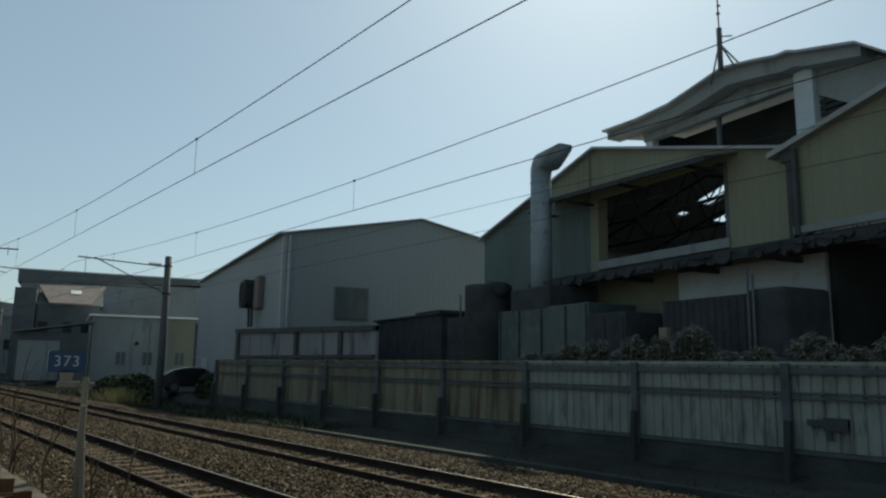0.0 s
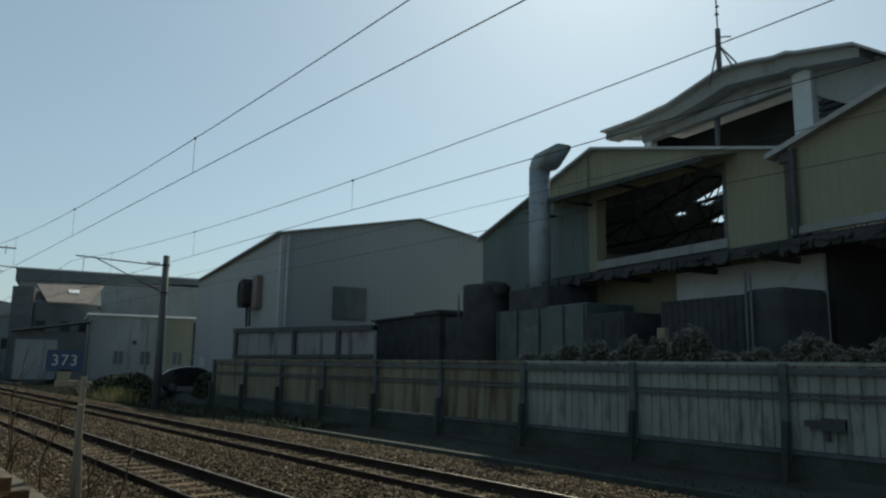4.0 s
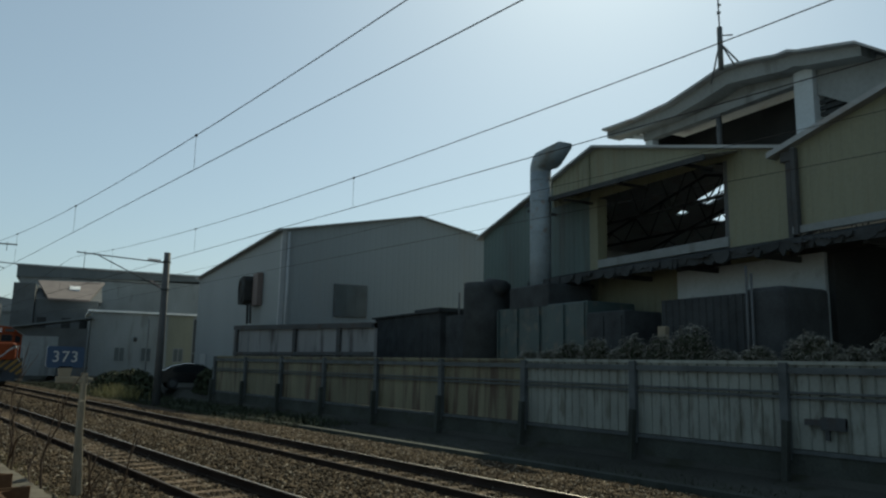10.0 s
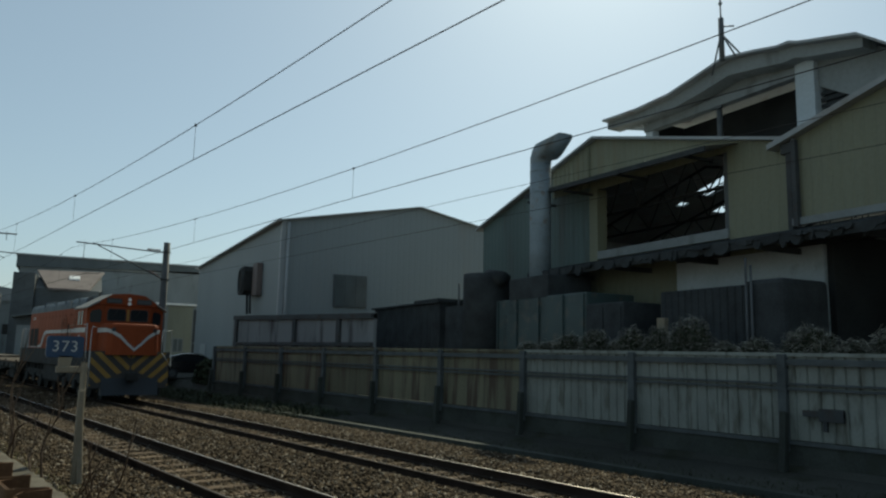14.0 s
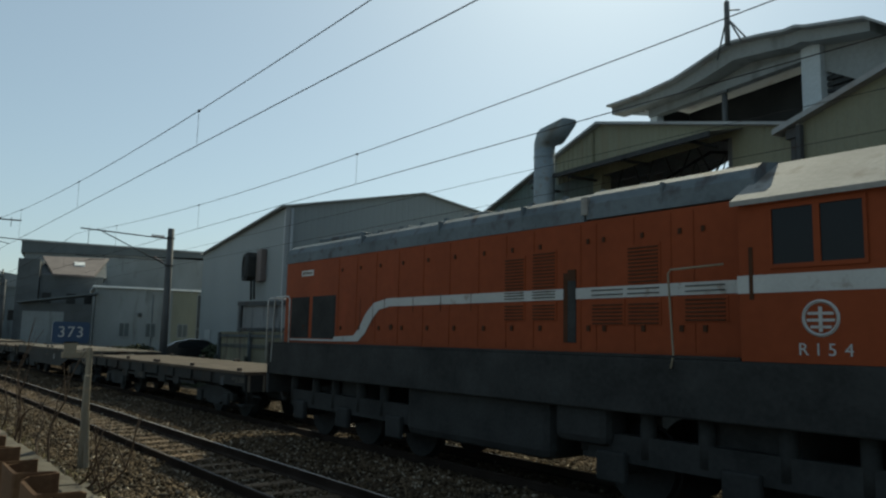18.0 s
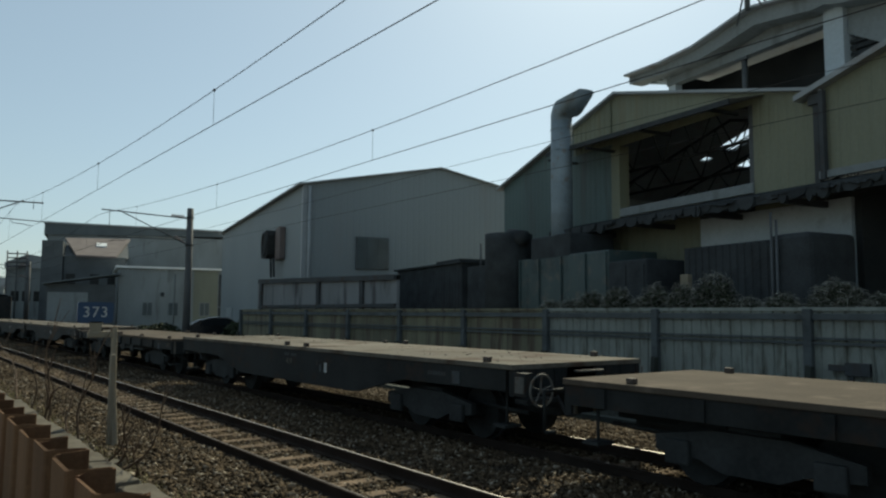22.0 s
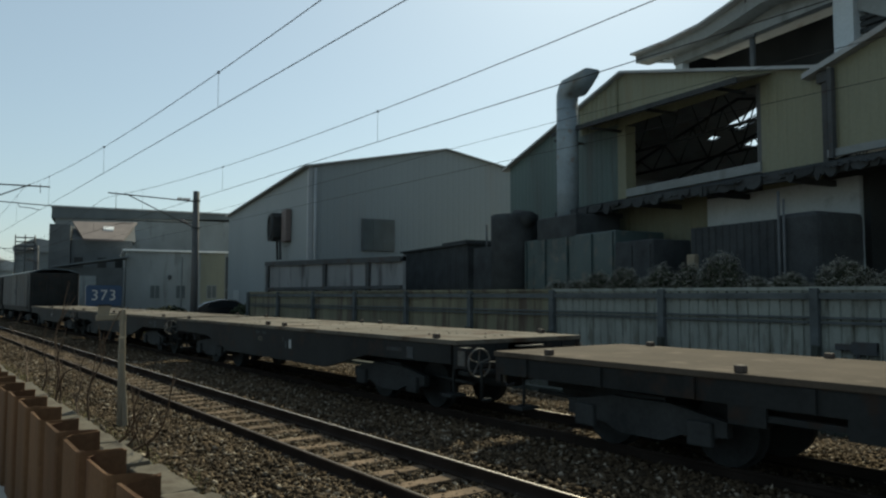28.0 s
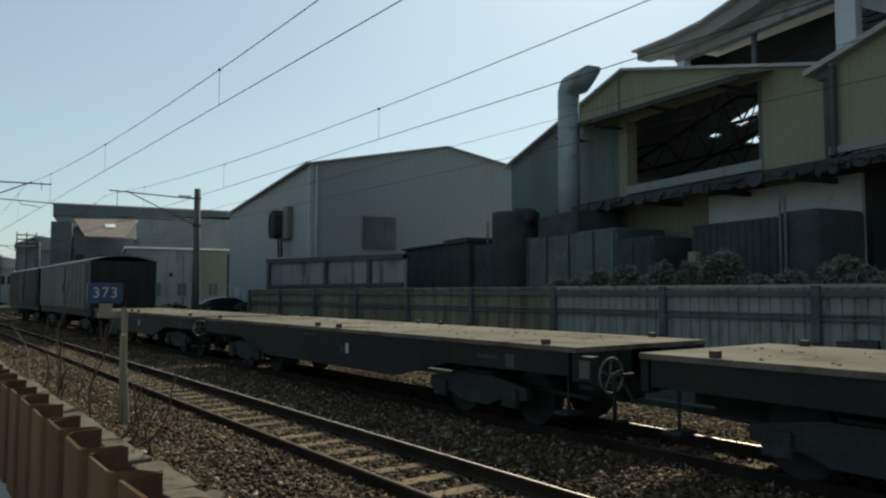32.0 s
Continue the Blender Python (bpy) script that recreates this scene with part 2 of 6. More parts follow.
# ---- mesh helpers ----
def box(bm, x0, x1, y0, y1, z0, z1):
    vs = [bm.verts.new(p) for p in ((x0, y0, z0), (x1, y0, z0), (x1, y1, z0), (x0, y1, z0), (x0, y0, z1), (x1, y0, z1), (x1, y1, z1), (x0, y1, z1))]
    for f in ((3, 2, 1, 0), (4, 5, 6, 7), (0, 1, 5, 4), (1, 2, 6, 5), (2, 3, 7, 6), (3, 0, 4, 7)):
        bm.faces.new([vs[i] for i in f])
    return vs


def soft_box(bm, x0, x1, y0, y1, z0, z1, r=0.02):
    vs = box(bm, x0, x1, y0, y1, z0, z1)
    es = {e for v in vs for e in v.link_edges}
    bmesh.ops.bevel(bm, geom=list(es), offset=r, segments=2, affect="EDGES", profile=0.5)


def prism(bm, poly, lo, hi, axis="y"):
    """Extrudes a 2D outline along an axis: outline is (x, z) for y, (y, z) for x, (x, y) for z."""
    def at(p, d):
        return {"y": (p[0], d, p[1]), "x": (d, p[0], p[1]), "z": (p[0], p[1], d)}[axis]
    a, b = [bm.verts.new(at(p, lo)) for p in poly], [bm.verts.new(at(p, hi)) for p in poly]
    k = len(poly)
    bm.faces.new(a)
    bm.faces.new(b[::-1])
    for i in range(k):
        bm.faces.new((a[i], b[i], b[(i + 1) % k], a[(i + 1) % k]))


def tube(bm, path, r, seg=8, r_end=None):
    """A round bar along a path of points, tapering to r_end."""
    path = [Vector(p) for p in path]
    rings = []
    for i, p in enumerate(path):
        d = (path[min(i + 1, len(path) - 1)] - path[max(i - 1, 0)]).normalized()
        if i == 0:
            side = d.cross(Vector((0, 0, 1)) if abs(d.z) < 0.95 else Vector((1, 0, 0))).normalized()
        else:
            side = (side - d * side.dot(d)).normalized()
        up = side.cross(d)
        rr = r if r_end is None else r + (r_end - r) * i / (len(path) - 1)
        rings.append([bm.verts.new(p + rr * (math.cos(2 * math.pi * k / seg) * side + math.sin(2 * math.pi * k / seg) * up)) for k in range(seg)])
    for a, b in zip(rings, rings[1:]):
        for k in range(seg):
            bm.faces.new((a[k], a[(k + 1) % seg], b[(k + 1) % seg], b[k]))
    bm.faces.new(rings[0][::-1])
    bm.faces.new(rings[-1])


def ring(bm, centre, axis, r, thick, seg=24, inner=6):
    """A torus."""
    rot = Vector(axis).to_track_quat("Z", "Y").to_matrix()
    grid = []
    for i in range(seg):
        a = 2 * math.pi * i / seg
        grid.append([bm.verts.new(Vector(centre) + rot @ Vector(((r + thick * math.cos(b)) * math.cos(a), (r + thick * math.cos(b)) * math.sin(a), thick * math.sin(b)))) for b in [2 * math.pi * k / inner for k in range(inner)]])
    for i in range(seg):
        for k in range(inner):
            bm.faces.new((grid[i][k], grid[(i + 1) % seg][k], grid[(i + 1) % seg][(k + 1) % inner], grid[i][(k + 1) % inner]))


def ribs(bm, x0, x1, low, high, y=0.0, pitch=0.2, deep=0.03, thick=0.0, share=0.6):
    """A ribbed sheet in the x-z plane facing -y; low and high give its lower and upper edge at x."""
    xs, n = [], max(1, round((x1 - x0) / pitch))
    w = (x1 - x0) / n
    for i in range(n):
        a = x0 + i * w
        for f, d in ((0, 0), (share, 0), (share + 0.1, 1), (0.9, 1)):
            xs.append((a + f * w, d * deep))
    xs.append((x1, 0))
    lo = [bm.verts.new((x, y + d, low(x))) for x, d in xs]
    hi = [bm.verts.new((x, y + d, high(x))) for x, d in xs]
    for i in range(len(xs) - 1):
        bm.faces.new((lo[i], lo[i + 1], hi[i + 1], hi[i]))
    if thick:
        lb = [bm.verts.new((x, y + d + thick, low(x))) for x, d in xs]
        hb = [bm.verts.new((x, y + d + thick, high(x))) for x, d in xs]
        for i in range(len(xs) - 1):
            bm.faces.new((lb[i + 1], lb[i], hb[i], hb[i + 1]))
            bm.faces.new((hi[i], hi[i + 1], hb[i + 1], hb[i]))
            bm.faces.new((lo[i + 1], lo[i], lb[i], lb[i + 1]))
        bm.faces.new((lo[0], hi[0], hb[0], lb[0]))
        bm.faces.new((lo[-1], lb[-1], hb[-1], hi[-1]))


def mesh_of(name, bm, material, smooth=False):
    me = bpy.data.meshes.new(name)
    bmesh.ops.recalc_face_normals(bm, faces=bm.faces)
    bm.to_mesh(me)
    bm.free()
    me.materials.append(material)
    if smooth:
        me.polygons.foreach_set("use_smooth", [True] * len(me.polygons))
    return me


def part(name, bm, material, parent, label="", smooth=False):
    ob = new(name, mesh_of(name, bm, material, smooth))
    ob.parent = parent
    return tagged(ob, label)


def boxes(name, sizes, material, parent, label="", r=0.0):
    """One mesh of one or more boxes, as one part."""
    bm = bmesh.new()
    for s in sizes:
        if r:
            soft_box(bm, *s, r)
        else:
            box(bm, *s)
    return part(name, bm, material, parent, label)


def each(name, sizes, material, parent, label="", r=0.0):
    """Separate parts, one for each box."""
    return [boxes(name, [q], material, parent, label, r) for q in sizes]


def bars(name, paths, r, material, parent, label="", seg=8):
    bm = bmesh.new()
    for p in paths:
        tube(bm, p, r, seg)
    return part(name, bm, material, parent, label, True)


def thing(name, m, label, category, group="", kind=""):
    ob = new(name)
    ob.matrix_basis = m
    ob.empty_display_size = 0.3
    return tagged(ob, label, category, group, kind)


def lettering(name, text, size, m, material, parent, label=""):
    """Painted characters, each a thin mesh of its own."""
    for k, ch in enumerate(text):
        cu = bpy.data.curves.new(name, "FONT")
        cu.body, cu.size, cu.align_x, cu.align_y, cu.extrude = ch, size, "CENTER", "CENTER", 0.002
        tmp = bpy.data.objects.new(name, cu)
        scene.collection.objects.link(tmp)
        bpy.context.view_layer.update()
        me = bpy.data.meshes.new_from_object(tmp.evaluated_get(bpy.context.evaluated_depsgraph_get()))
        bpy.data.objects.remove(tmp)
        me.materials.clear()
        me.materials.append(material)
        ob = new(name, me)
        ob.parent = parent
        ob.matrix_basis = m @ Matrix.Translation(((k - (len(text) - 1) / 2) * 0.565 * size, 0, 0))
        tagged(ob, label)


# ---- ground ----
PROFILE = [(-400, -0.2), (-60, -0.2), (-3, -0.25), (1.30, -0.25), (1.34, 0.0), (1.75, 0.02), (2.4, -0.05), (3.0, -0.20), (9.6, -0.20), (11.5, -0.33), (12.0, -0.5), (15.3, -0.35), (15.8, 0.1), (23, 0.1), (40, 0.1), (400, 0.1), (3000, 0.1)]


bm = bmesh.new()
xs = [-3000, -400, -150, -80, -40, -20, 0, 20, 60, 400, 3000]
grid = [[bm.verts.new((x, y, z)) for y, z in PROFILE] for x in xs]
for a, b in zip(grid, grid[1:]):
    for i in range(len(PROFILE) - 1):
        bm.faces.new((a[i], b[i], b[i + 1], a[i + 1]))
# dark soil in the middle; the unseen rest is pale to reflect light
for f in bm.faces:
    f.material_index = 0 if 1.3 < f.calc_center_median().y < 23 else 1
ground_mesh = mesh_of("ground", bm, M_GROUND)
ground_mesh.materials.append(M_BOUNCE_SOIL)
ground = tagged(new("ground", ground_mesh), "dry grey-brown soil beside the railway", "ground", kind="structure")

# ---- the two tracks ----
NEAR_Y, FAR_Y = 4.585, 7.97
RAIL = [(-0.062, -0.145), (0.062, -0.145), (0.062, -0.133), (0.012, -0.115), (0.010, -0.045), (0.033, -0.035), (0.033, -0.004), (0.024, 0.0), (-0.024, 0.0), (-0.033, -0.004), (-0.033, -0.035), (-0.010, -0.045), (-0.012, -0.115), (-0.062, -0.133)]


def track(name, yc):
    base = thing(name, pose(0, yc, 0), "railway track of rusty steel rails on wooden sleepers", "railway track", "two railway tracks", "structure")
    for y in (-0.5335 - 0.033, 0.5335 + 0.033):
        bm = bmesh.new()
        prism(bm, [(y + a, b) for a, b in RAIL], -260, 60, "x")
        rail = part("rail", bm, M_RAIL, base)
        bm = bmesh.new()
        crown = [(-0.012, 0.0005), (-0.008, 0.0028), (-0.003, 0.0040), (0.003, 0.0040), (0.008, 0.0028), (0.012, 0.0005)]
        prism(bm, [(y + a, b) for a, b in crown], -260, 60, "x")
        part("rail_head", bm, M_RAILTOP if y > 0 else M_RAILDULL, rail, "bright worn running surface" if y > 0 else "dull brown running surface")
    return base


track_near, track_far = track("track_1", NEAR_Y), track("track_2", FAR_Y)

# ---- fence of ribbed sheet on a concrete footing, beyond the tracks ----
FENCE_Y, SPAN = 15.5, 3.815
fence = thing("fence", pose(0, FENCE_Y, 0), "ribbed sheet-metal fence, white panels turning rusty yellow along the line", "fence")
POSTS = [-7.65 - SPAN * i for i in range(-5, 9)]
for i, x in enumerate(POSTS):
    boxes("post", [(x - 0.085, x + 0.085, -0.15, -0.01, 0.05, 2.03)], M_FPOST, fence)
    bm = bmesh.new()
    prism(bm, [(x + 0.03, 0.86), (x + 0.15, 0.84), (x + 0.08, -0.45), (x - 0.05, -0.45)], -0.33, -0.17, "y")
    part("stub_brace", bm, M_CONCDARK, fence, "short leaning concrete brace")
for i, x in enumerate(POSTS[:-1]):
    a, b = x - SPAN, x
    bm = bmesh.new()
    if x > -15:
        ribs(bm, a, b, lambda s: 0.28, lambda s: 2.0, 0.0, 0.262, 0.032, 0.004, 0.76)
    else:
        ribs(bm, a, b, lambda s: 0.28, lambda s: 2.0, 0.0, 1.27, 0.014, 0.004, 0.85)
    part("panel", bm, M_FENCE if x > -15 else M_FENCE_Y, fence, "" if x > -15 else "yellowed panel with rust streaks")
    boxes("top_cap", [(a, b, -0.05, 0.06, 1.985, 2.06)], M_FENCE if x > -15 else M_FENCE_Y, fence)
    boxes("rail", [(a + 0.095, b - 0.095, -0.08, -0.005, 1.29, 1.345)], M_FPOST, fence)
    boxes("rail", [(a + 0.095, b - 0.095, -0.08, -0.005, 1.395, 1.44)], M_FPOST, fence)
    boxes("rail", [(a + 0.095, b - 0.095, -0.09, -0.005, 1.80, 1.93)], M_FPOST, fence)
    boxes("footing", [(a, b, -0.06, 0.16, -0.5, 0.27)], M_CONCDARK, fence, "dark concrete footing")
    boxes("bottom_sill", [(a + 0.095, b - 0.095, -0.10, -0.062, 0.19, 0.27)], M_FPOST, fence)
iron = boxes("wall_bracket", [(-7.25, -6.45, -0.12, -0.04, 0.78, 0.90), (-6.92, -6.45, -0.14, -0.03, 0.70, 0.95), (-6.86, -6.78, -0.10, -0.04, 0.50, 0.70)], M_BEAM, fence, "dark rusty pipe bracket")
bm = bmesh.new()
box(bm, -90, 40, 12.6, 12.85, -0.5, -0.33)
tagged(new("drain_kerb", mesh_of("drain_kerb", bm, M_CONCDARK)), "low concrete kerb of the line-side drain", "kerb", kind="structure")

# ---- overhead line ----
def sag(x, z):
    """The messenger wire hangs between masts 47 m apart."""
    k = ((x + 14 + 23.5) % 47) - 23.5
    return z + 0.0015 * k * k


def overhead(yc, z_low, z_high, label):
    line = thing("overhead_wire", pose(0, yc, 0), label, "overhead wire", "overhead wires")
    bars("contact_wire", [[(-260, 0, z_low), (40, 0, z_low)]], 0.0075, M_WIRE, line, seg=5)
    bars("messenger_wire", [[(x, 0, sag(x, z_high)) for x in range(-260, 41, 2)]], 0.0078, M_WIRE, line, seg=5)
    for x in range(-92, 4 if yc < 6 else -5, 9):
        drop = bars("dropper", [[(x - 1.93, 0, z_low), (x - 1.93, 0, sag(x - 1.93, z_high))]], 0.004, M_WIRE, line, seg=4)
        bm = bmesh.new()
        bmesh.ops.create_icosphere(bm, subdivisions=1, radius=0.032, matrix=Matrix.Translation((x - 1.93, 0, sag(x - 1.93, z_high))))
        part("clamp", bm, M_WIRE, drop)
    return line


overhead(NEAR_Y, 5.24, 5.89, "thin dark contact and messenger wires over the nearer track")
overhead(FAR_Y, 5.05, 5.69, "thin dark contact and messenger wires over the farther track")
feeder = thing("feeder_wire", pose(0, 11.6, 0), "single thin dark feeder wire strung along the masts", "overhead wire", "overhead wires")
bars("wire", [[(-260, 0, 5.7), (60, 0, 5.7)]], 0.0055, M_WIRE, feeder, seg=5)
feeder2 = thing("feeder_wire", pose(0, 11.6, 0), "single thin dark feeder wire strung along the masts", "overhead wire", "overhead wires")
bars("wire", [[(-260, 0.0, 5.07), (60, 0.0, 5.07)]], 0.0055, M_WIRE, feeder2, seg=5)


def mast(x, y, to_y, top, z_low, z_high):
    s = 1 if to_y > y else -1
    reach = abs(to_y - y)
    m = thing("catenary_mast", pose(x, y, 0), "grey concrete catenary mast with a steel cantilever arm", "catenary mast", "catenary masts")
    bm = bmesh.new()
    tube(bm, [(0, 0, -0.5), (0, 0, top)], 0.185, 14, 0.15)
    part("pole", bm, M_MAST, m, smooth=True)
    arm = bars("top_tube", [[(0, s * 0.12, top - 0.50), (0, s * (reach + 0.35), top - 0.40)]], 0.028, M_STEEL, m)
    bars("strut", [[(0, s * 0.12, top - 1.75), (0, s * (reach - 0.35), top - 0.36)]], 0.024, M_STEEL, m)
    bm = bmesh.new()
    for k in range(7):
        tube(bm, [(0, s * (0.3 + 0.09 * k), top - 0.41), (0, s * (0.34 + 0.09 * k), top - 0.41)], 0.062, 10)
    part("insulator", bm, M_CERAMIC, m, smooth=True)
    bm = bmesh.new()
    for k in range(6):
        tube(bm, [(0, s * (0.25 + 0.085 * k), top - 1.66 + 0.046 * k), (0, s * (0.285 + 0.085 * k), top - 1.64 + 0.046 * k)], 0.055, 10)
    part("insulator", bm, M_CERAMIC, m, smooth=True)
    reg = bars("registration_tube", [[(0, s * 0.15, z_low + 0.28), (0, s * (reach + 0.45), z_low + 0.20)]], 0.02, M_STEEL, m)
    bars("steady_arm", [[(0, s * (reach - 0.75), z_low + 0.2), (0, s * (reach - 0.7), z_low + 0.08), (0, s * (reach - 0.3), z_low + 0.06), (0, s * reach, z_low)]], 0.014, M_STEEL, reg)
    bars("hanger", [[(0, s * reach, z_high), (0, s * reach, top - 0.32)]], 0.012, M_STEEL, m)
    for z in (top - 0.46, top - 1.78):
        bm = bmesh.new()
        tube(bm, [(0, 0, z - 0.03), (0, 0, z + 0.03)], 0.195, 14)
        part("clamp_band", bm, M_STEEL, m)
    return m


mast(-35.4, 11.6, FAR_Y, 6.87, 5.05, 5.73)
mast(-33.0, 1.3, NEAR_Y, 6.6, 5.24, 5.93)
mast(-84.0, 11.6, FAR_Y, 6.9, 5.05, 5.73)
mast(-80.0, 1.3, NEAR_Y, 6.6, 5.24, 5.93)

# ---- steel sheet piling, kerb and kilometre post on the viewer's side ----
piling = thing("sheet_piling", pose(0, 0, 0), "brown rusted steel sheet piling along the footpath", "retaining wall")
PITCH = 0.80
for i in range(-12, 26):
    x = -0.44 - PITCH * i
    bm = bmesh.new()
    wave = [(0.0, 1.07), (0.50, 1.065), (0.54, 1.075), (0.57, 1.11), (0.60, 1.20), (0.635, 1.30), (0.66, 1.33), (0.70, 1.32), (0.76, 1.12), (0.80, 1.07)]
    dz = 0.012 * math.sin(i * 2.1)
    outer = [(x - PITCH + a, b) for a, b in wave]
    inner = [(p[0], p[1] - 0.022) for p in outer]
    prism(bm, outer + inner[::-1], -0.6, 0.80 + dz, "z")
    for q in bm.verts:
        if q.co.z > 0:
            q.co.z += 0.022 * noise.noise((q.co.x * 7, q.co.y * 21, 0.3))
    part("steel_section", bm, M_PILE, piling)
kerb = thing("kerb", pose(0, 0, 0), "pale worn concrete kerb beside the ballast", "kerb")
random.seed(31)
for i in range(-10, 24):
    x = 2.0 - 1.2 * i
    bm = bmesh.new()
    shift, tip = random.uniform(-0.03, 0.03), random.uniform(-0.025, 0.02)
    soft_box(bm, x - 1.185 + random.uniform(0, 0.05), x, 1.85 + shift, 2.12 + shift + random.uniform(-0.03, 0.04), -0.3, 0.22 + tip, 0.015)
    bmesh.ops.subdivide_edges(bm, edges=[e for e in bm.edges if e.calc_length() > 0.5], cuts=5)
    for q in bm.verts:
        if q.co.z > 0:
            q.co += Vector((0, 0.03 * noise.noise((q.co.x * 5, 1.0, 0.2)), 0.02 * noise.noise((q.co.x * 6, q.co.y * 9, 0.7))))
    part("kerb_stone", bm, M_CONC, kerb)
for x, y, r, turn in ((-12.1, 2.35, 0.22, 20), (-11.2, 2.3, 0.17, -35), (-9.9, 2.35, 0.2, 50), (-7.4, 2.32, 0.21, 10), (-6.7, 2.38, 0.17, -25), (-6.2, 2.30, 0.2, 40), (-5.75, 2.42, 0.14, 5), (-5.4, 2.3, 0.18, 70)):
    slab = thing("concrete_rubble", pose(x, y, -0.03, random.uniform(-9, 9), random.uniform(-9, 9), turn), "broken flat piece of grey concrete lying at the kerb", "rubble", "rubble beside the kerb")
    bm = bmesh.new()
    rim = [(r * random.uniform(0.7, 1.2) * math.cos(a), 0.7 * r * random.uniform(0.7, 1.2) * math.sin(a)) for a in [k * 1.05 for k in range(6)]]
    prism(bm, rim, -0.03, 0.045, "z")
    bmesh.ops.bevel(bm, geom=bm.edges[:], offset=0.008, segments=1, affect="EDGES")
    part("slab", bm, M_CONC, slab)

post = thing("kilometre_post", pose(-12.0, 2.85, 0, 0, 0, 0), "dark blue kilometre plate with white figures on a weathered post", "kilometre post")
bm = bmesh.new()
tube(bm, [(0.25, 0.02, -0.25), (0.05, 0.0, 0.75), (0.0, 0.0, 1.62)], 0.05, 8, 0.044)
part("post", bm, M_CREAM, post, "weathered off-white concrete post")
boxes("splint", [(0.10, 0.18, -0.075, -0.005, -0.25, 1.22)], M_CREAM, post, r=0.01)
boxes("arm", [(-0.03, 0.03, -0.38, 0.05, 1.47, 1.56)], M_CREAM, post, "pale horizontal board", r=0.01)
bm = bmesh.new()
prism(bm, [(-0.35, 1.55), (-0.20, 1.55), (-0.17, 1.71), (-0.36, 1.71)], -0.02, 0.02, "x")
part("bracket", bm, M_CREAM, post)
bm = bmesh.new()
corners = [(-0.495, 1.73, 180), (-0.07, 1.73, 270), (-0.07, 1.96, 0), (-0.495, 1.96, 90)]
prism(bm, [(y + 0.04 * math.cos(radians(a + q)), z + 0.04 * math.sin(radians(a + q))) for y, z, a in corners for q in (0, 30, 60, 90)], -0.02, 0.02, "x")
plate = part("plate", bm, M_BLUE, post, "blue enamel plate")
lettering("figures", "373", 0.225, Matrix.Translation((0.024, -0.285, 1.845)) @ Euler((radians(90), 0, radians(90))).to_matrix().to_4x4() @ Matrix.Diagonal((0.98, 1, 1, 1)), M_STRIPE, plate, "white figures 373")

# ---- warehouse ----
K_POSE = pose(-35.8, 17.76, 0, 0, 0, -12)
ware = thing("warehouse", K_POSE, "large pale grey sheet-clad warehouse with a low gable", "warehouse")
EAVE, RIDGE, WIDE, LONG = 8.85, 10.4, 16.2, 27.5


def ware_top(y):
    return EAVE + (RIDGE - EAVE) * (1 - abs(y - WIDE / 2) / (WIDE / 2))


bm = bmesh.new()
ribs(bm, 0, WIDE, lambda s: 0.1, ware_top, 0, 0.36, 0.010, 0.05)
bmesh.ops.rotate(bm, verts=bm.verts, matrix=Matrix.Rotation(radians(90), 3, "Z"))
wall_g = part("gable_wall", bm, M_WARE, ware)
bm = bmesh.new()
ribs(bm, -LONG, 0, lambda s: 0.1, lambda s: EAVE, 0, 0.36, 0.010, 0.05)
wall_s = part("side_wall", bm, M_WARE, ware)
bm = bmesh.new()
prism(bm, [(-0.35, EAVE - 0.1), (WIDE / 2, RIDGE + 0.02), (WIDE + 0.35, EAVE - 0.1), (WIDE + 0.35, EAVE - 0.02), (WIDE / 2, RIDGE + 0.07), (-0.35, EAVE - 0.02)], -LONG - 0.2, 0.25, "x")
part("roof", bm, M_ROOF, ware)
boxes("corner_trim", [(-0.22, 0.02, -0.03, 0.0, 0.1, EAVE), (0.0, 0.035, -0.03, 0.22, 0.1, EAVE)], M_WARE_TRIM, ware)
bars("downpipe", [[(0.12, 0.32, 0.1), (0.12, 0.32, EAVE - 0.1)]], 0.09, M_WARE_TRIM, ware)
bars("gutter", [[(-LONG, -0.2, EAVE - 0.02), (0.2, -0.2, EAVE - 0.02)]], 0.09, M_WARE_TRIM, ware)
boxes("back_wall", [(-LONG, 0.0, WIDE - 0.1, WIDE, 0.1, EAVE), (-LONG - 0.1, -LONG, 0, WIDE, 0.1, EAVE)], M_WARE, ware)
win = boxes("window", [(0.01, 0.10, 3.0, 4.92, 4.33, 6.13)], M_POST, ware)
for a in (3.04, 3.66, 4.28):
    boxes("pane", [(0.1, 0.115, a, a + 0.6, 4.37, 6.09)], M_WIN, win)
bm = bmesh.new()
prism(bm, [(-6.75 + dx, 5.98 + dz) for dx, dz in ((-0.18, -0.55), (0.05, -0.80), (1.25, -0.86), (1.62, -0.62), (1.66, 0.55), (1.30, 0.84), (0.10, 0.78), (-0.18, 0.50))], -0.80, -0.04, "y")
fan = part("fan_housing", bm, M_BLACK, ware, "black rounded exhaust fan casing")
bm = bmesh.new()
ring(bm, (-5.95, -0.82, 5.98), (0, 1, 0), 0.66, 0.06, 24, 6)
part("fan_guard", bm, M_STEEL, fan)
for x in (-5.7, -4.9):
    bars("bracket", [[(x, -0.45, 5.15), (x, -0.40, 4.0)]], 0.07, M_STEEL, fan)
boxes("mounting_frame", [(-5.05, -3.9, -0.35, 0.0, 5.02, 6.92)], M_TILE, ware, "rust-stained steel mounting frame", 0.05)
door = boxes("side_door", [(-24.2, -21.5, -0.06, 0.0, 0.1, 2.3)], M_WARE_TRIM, ware)

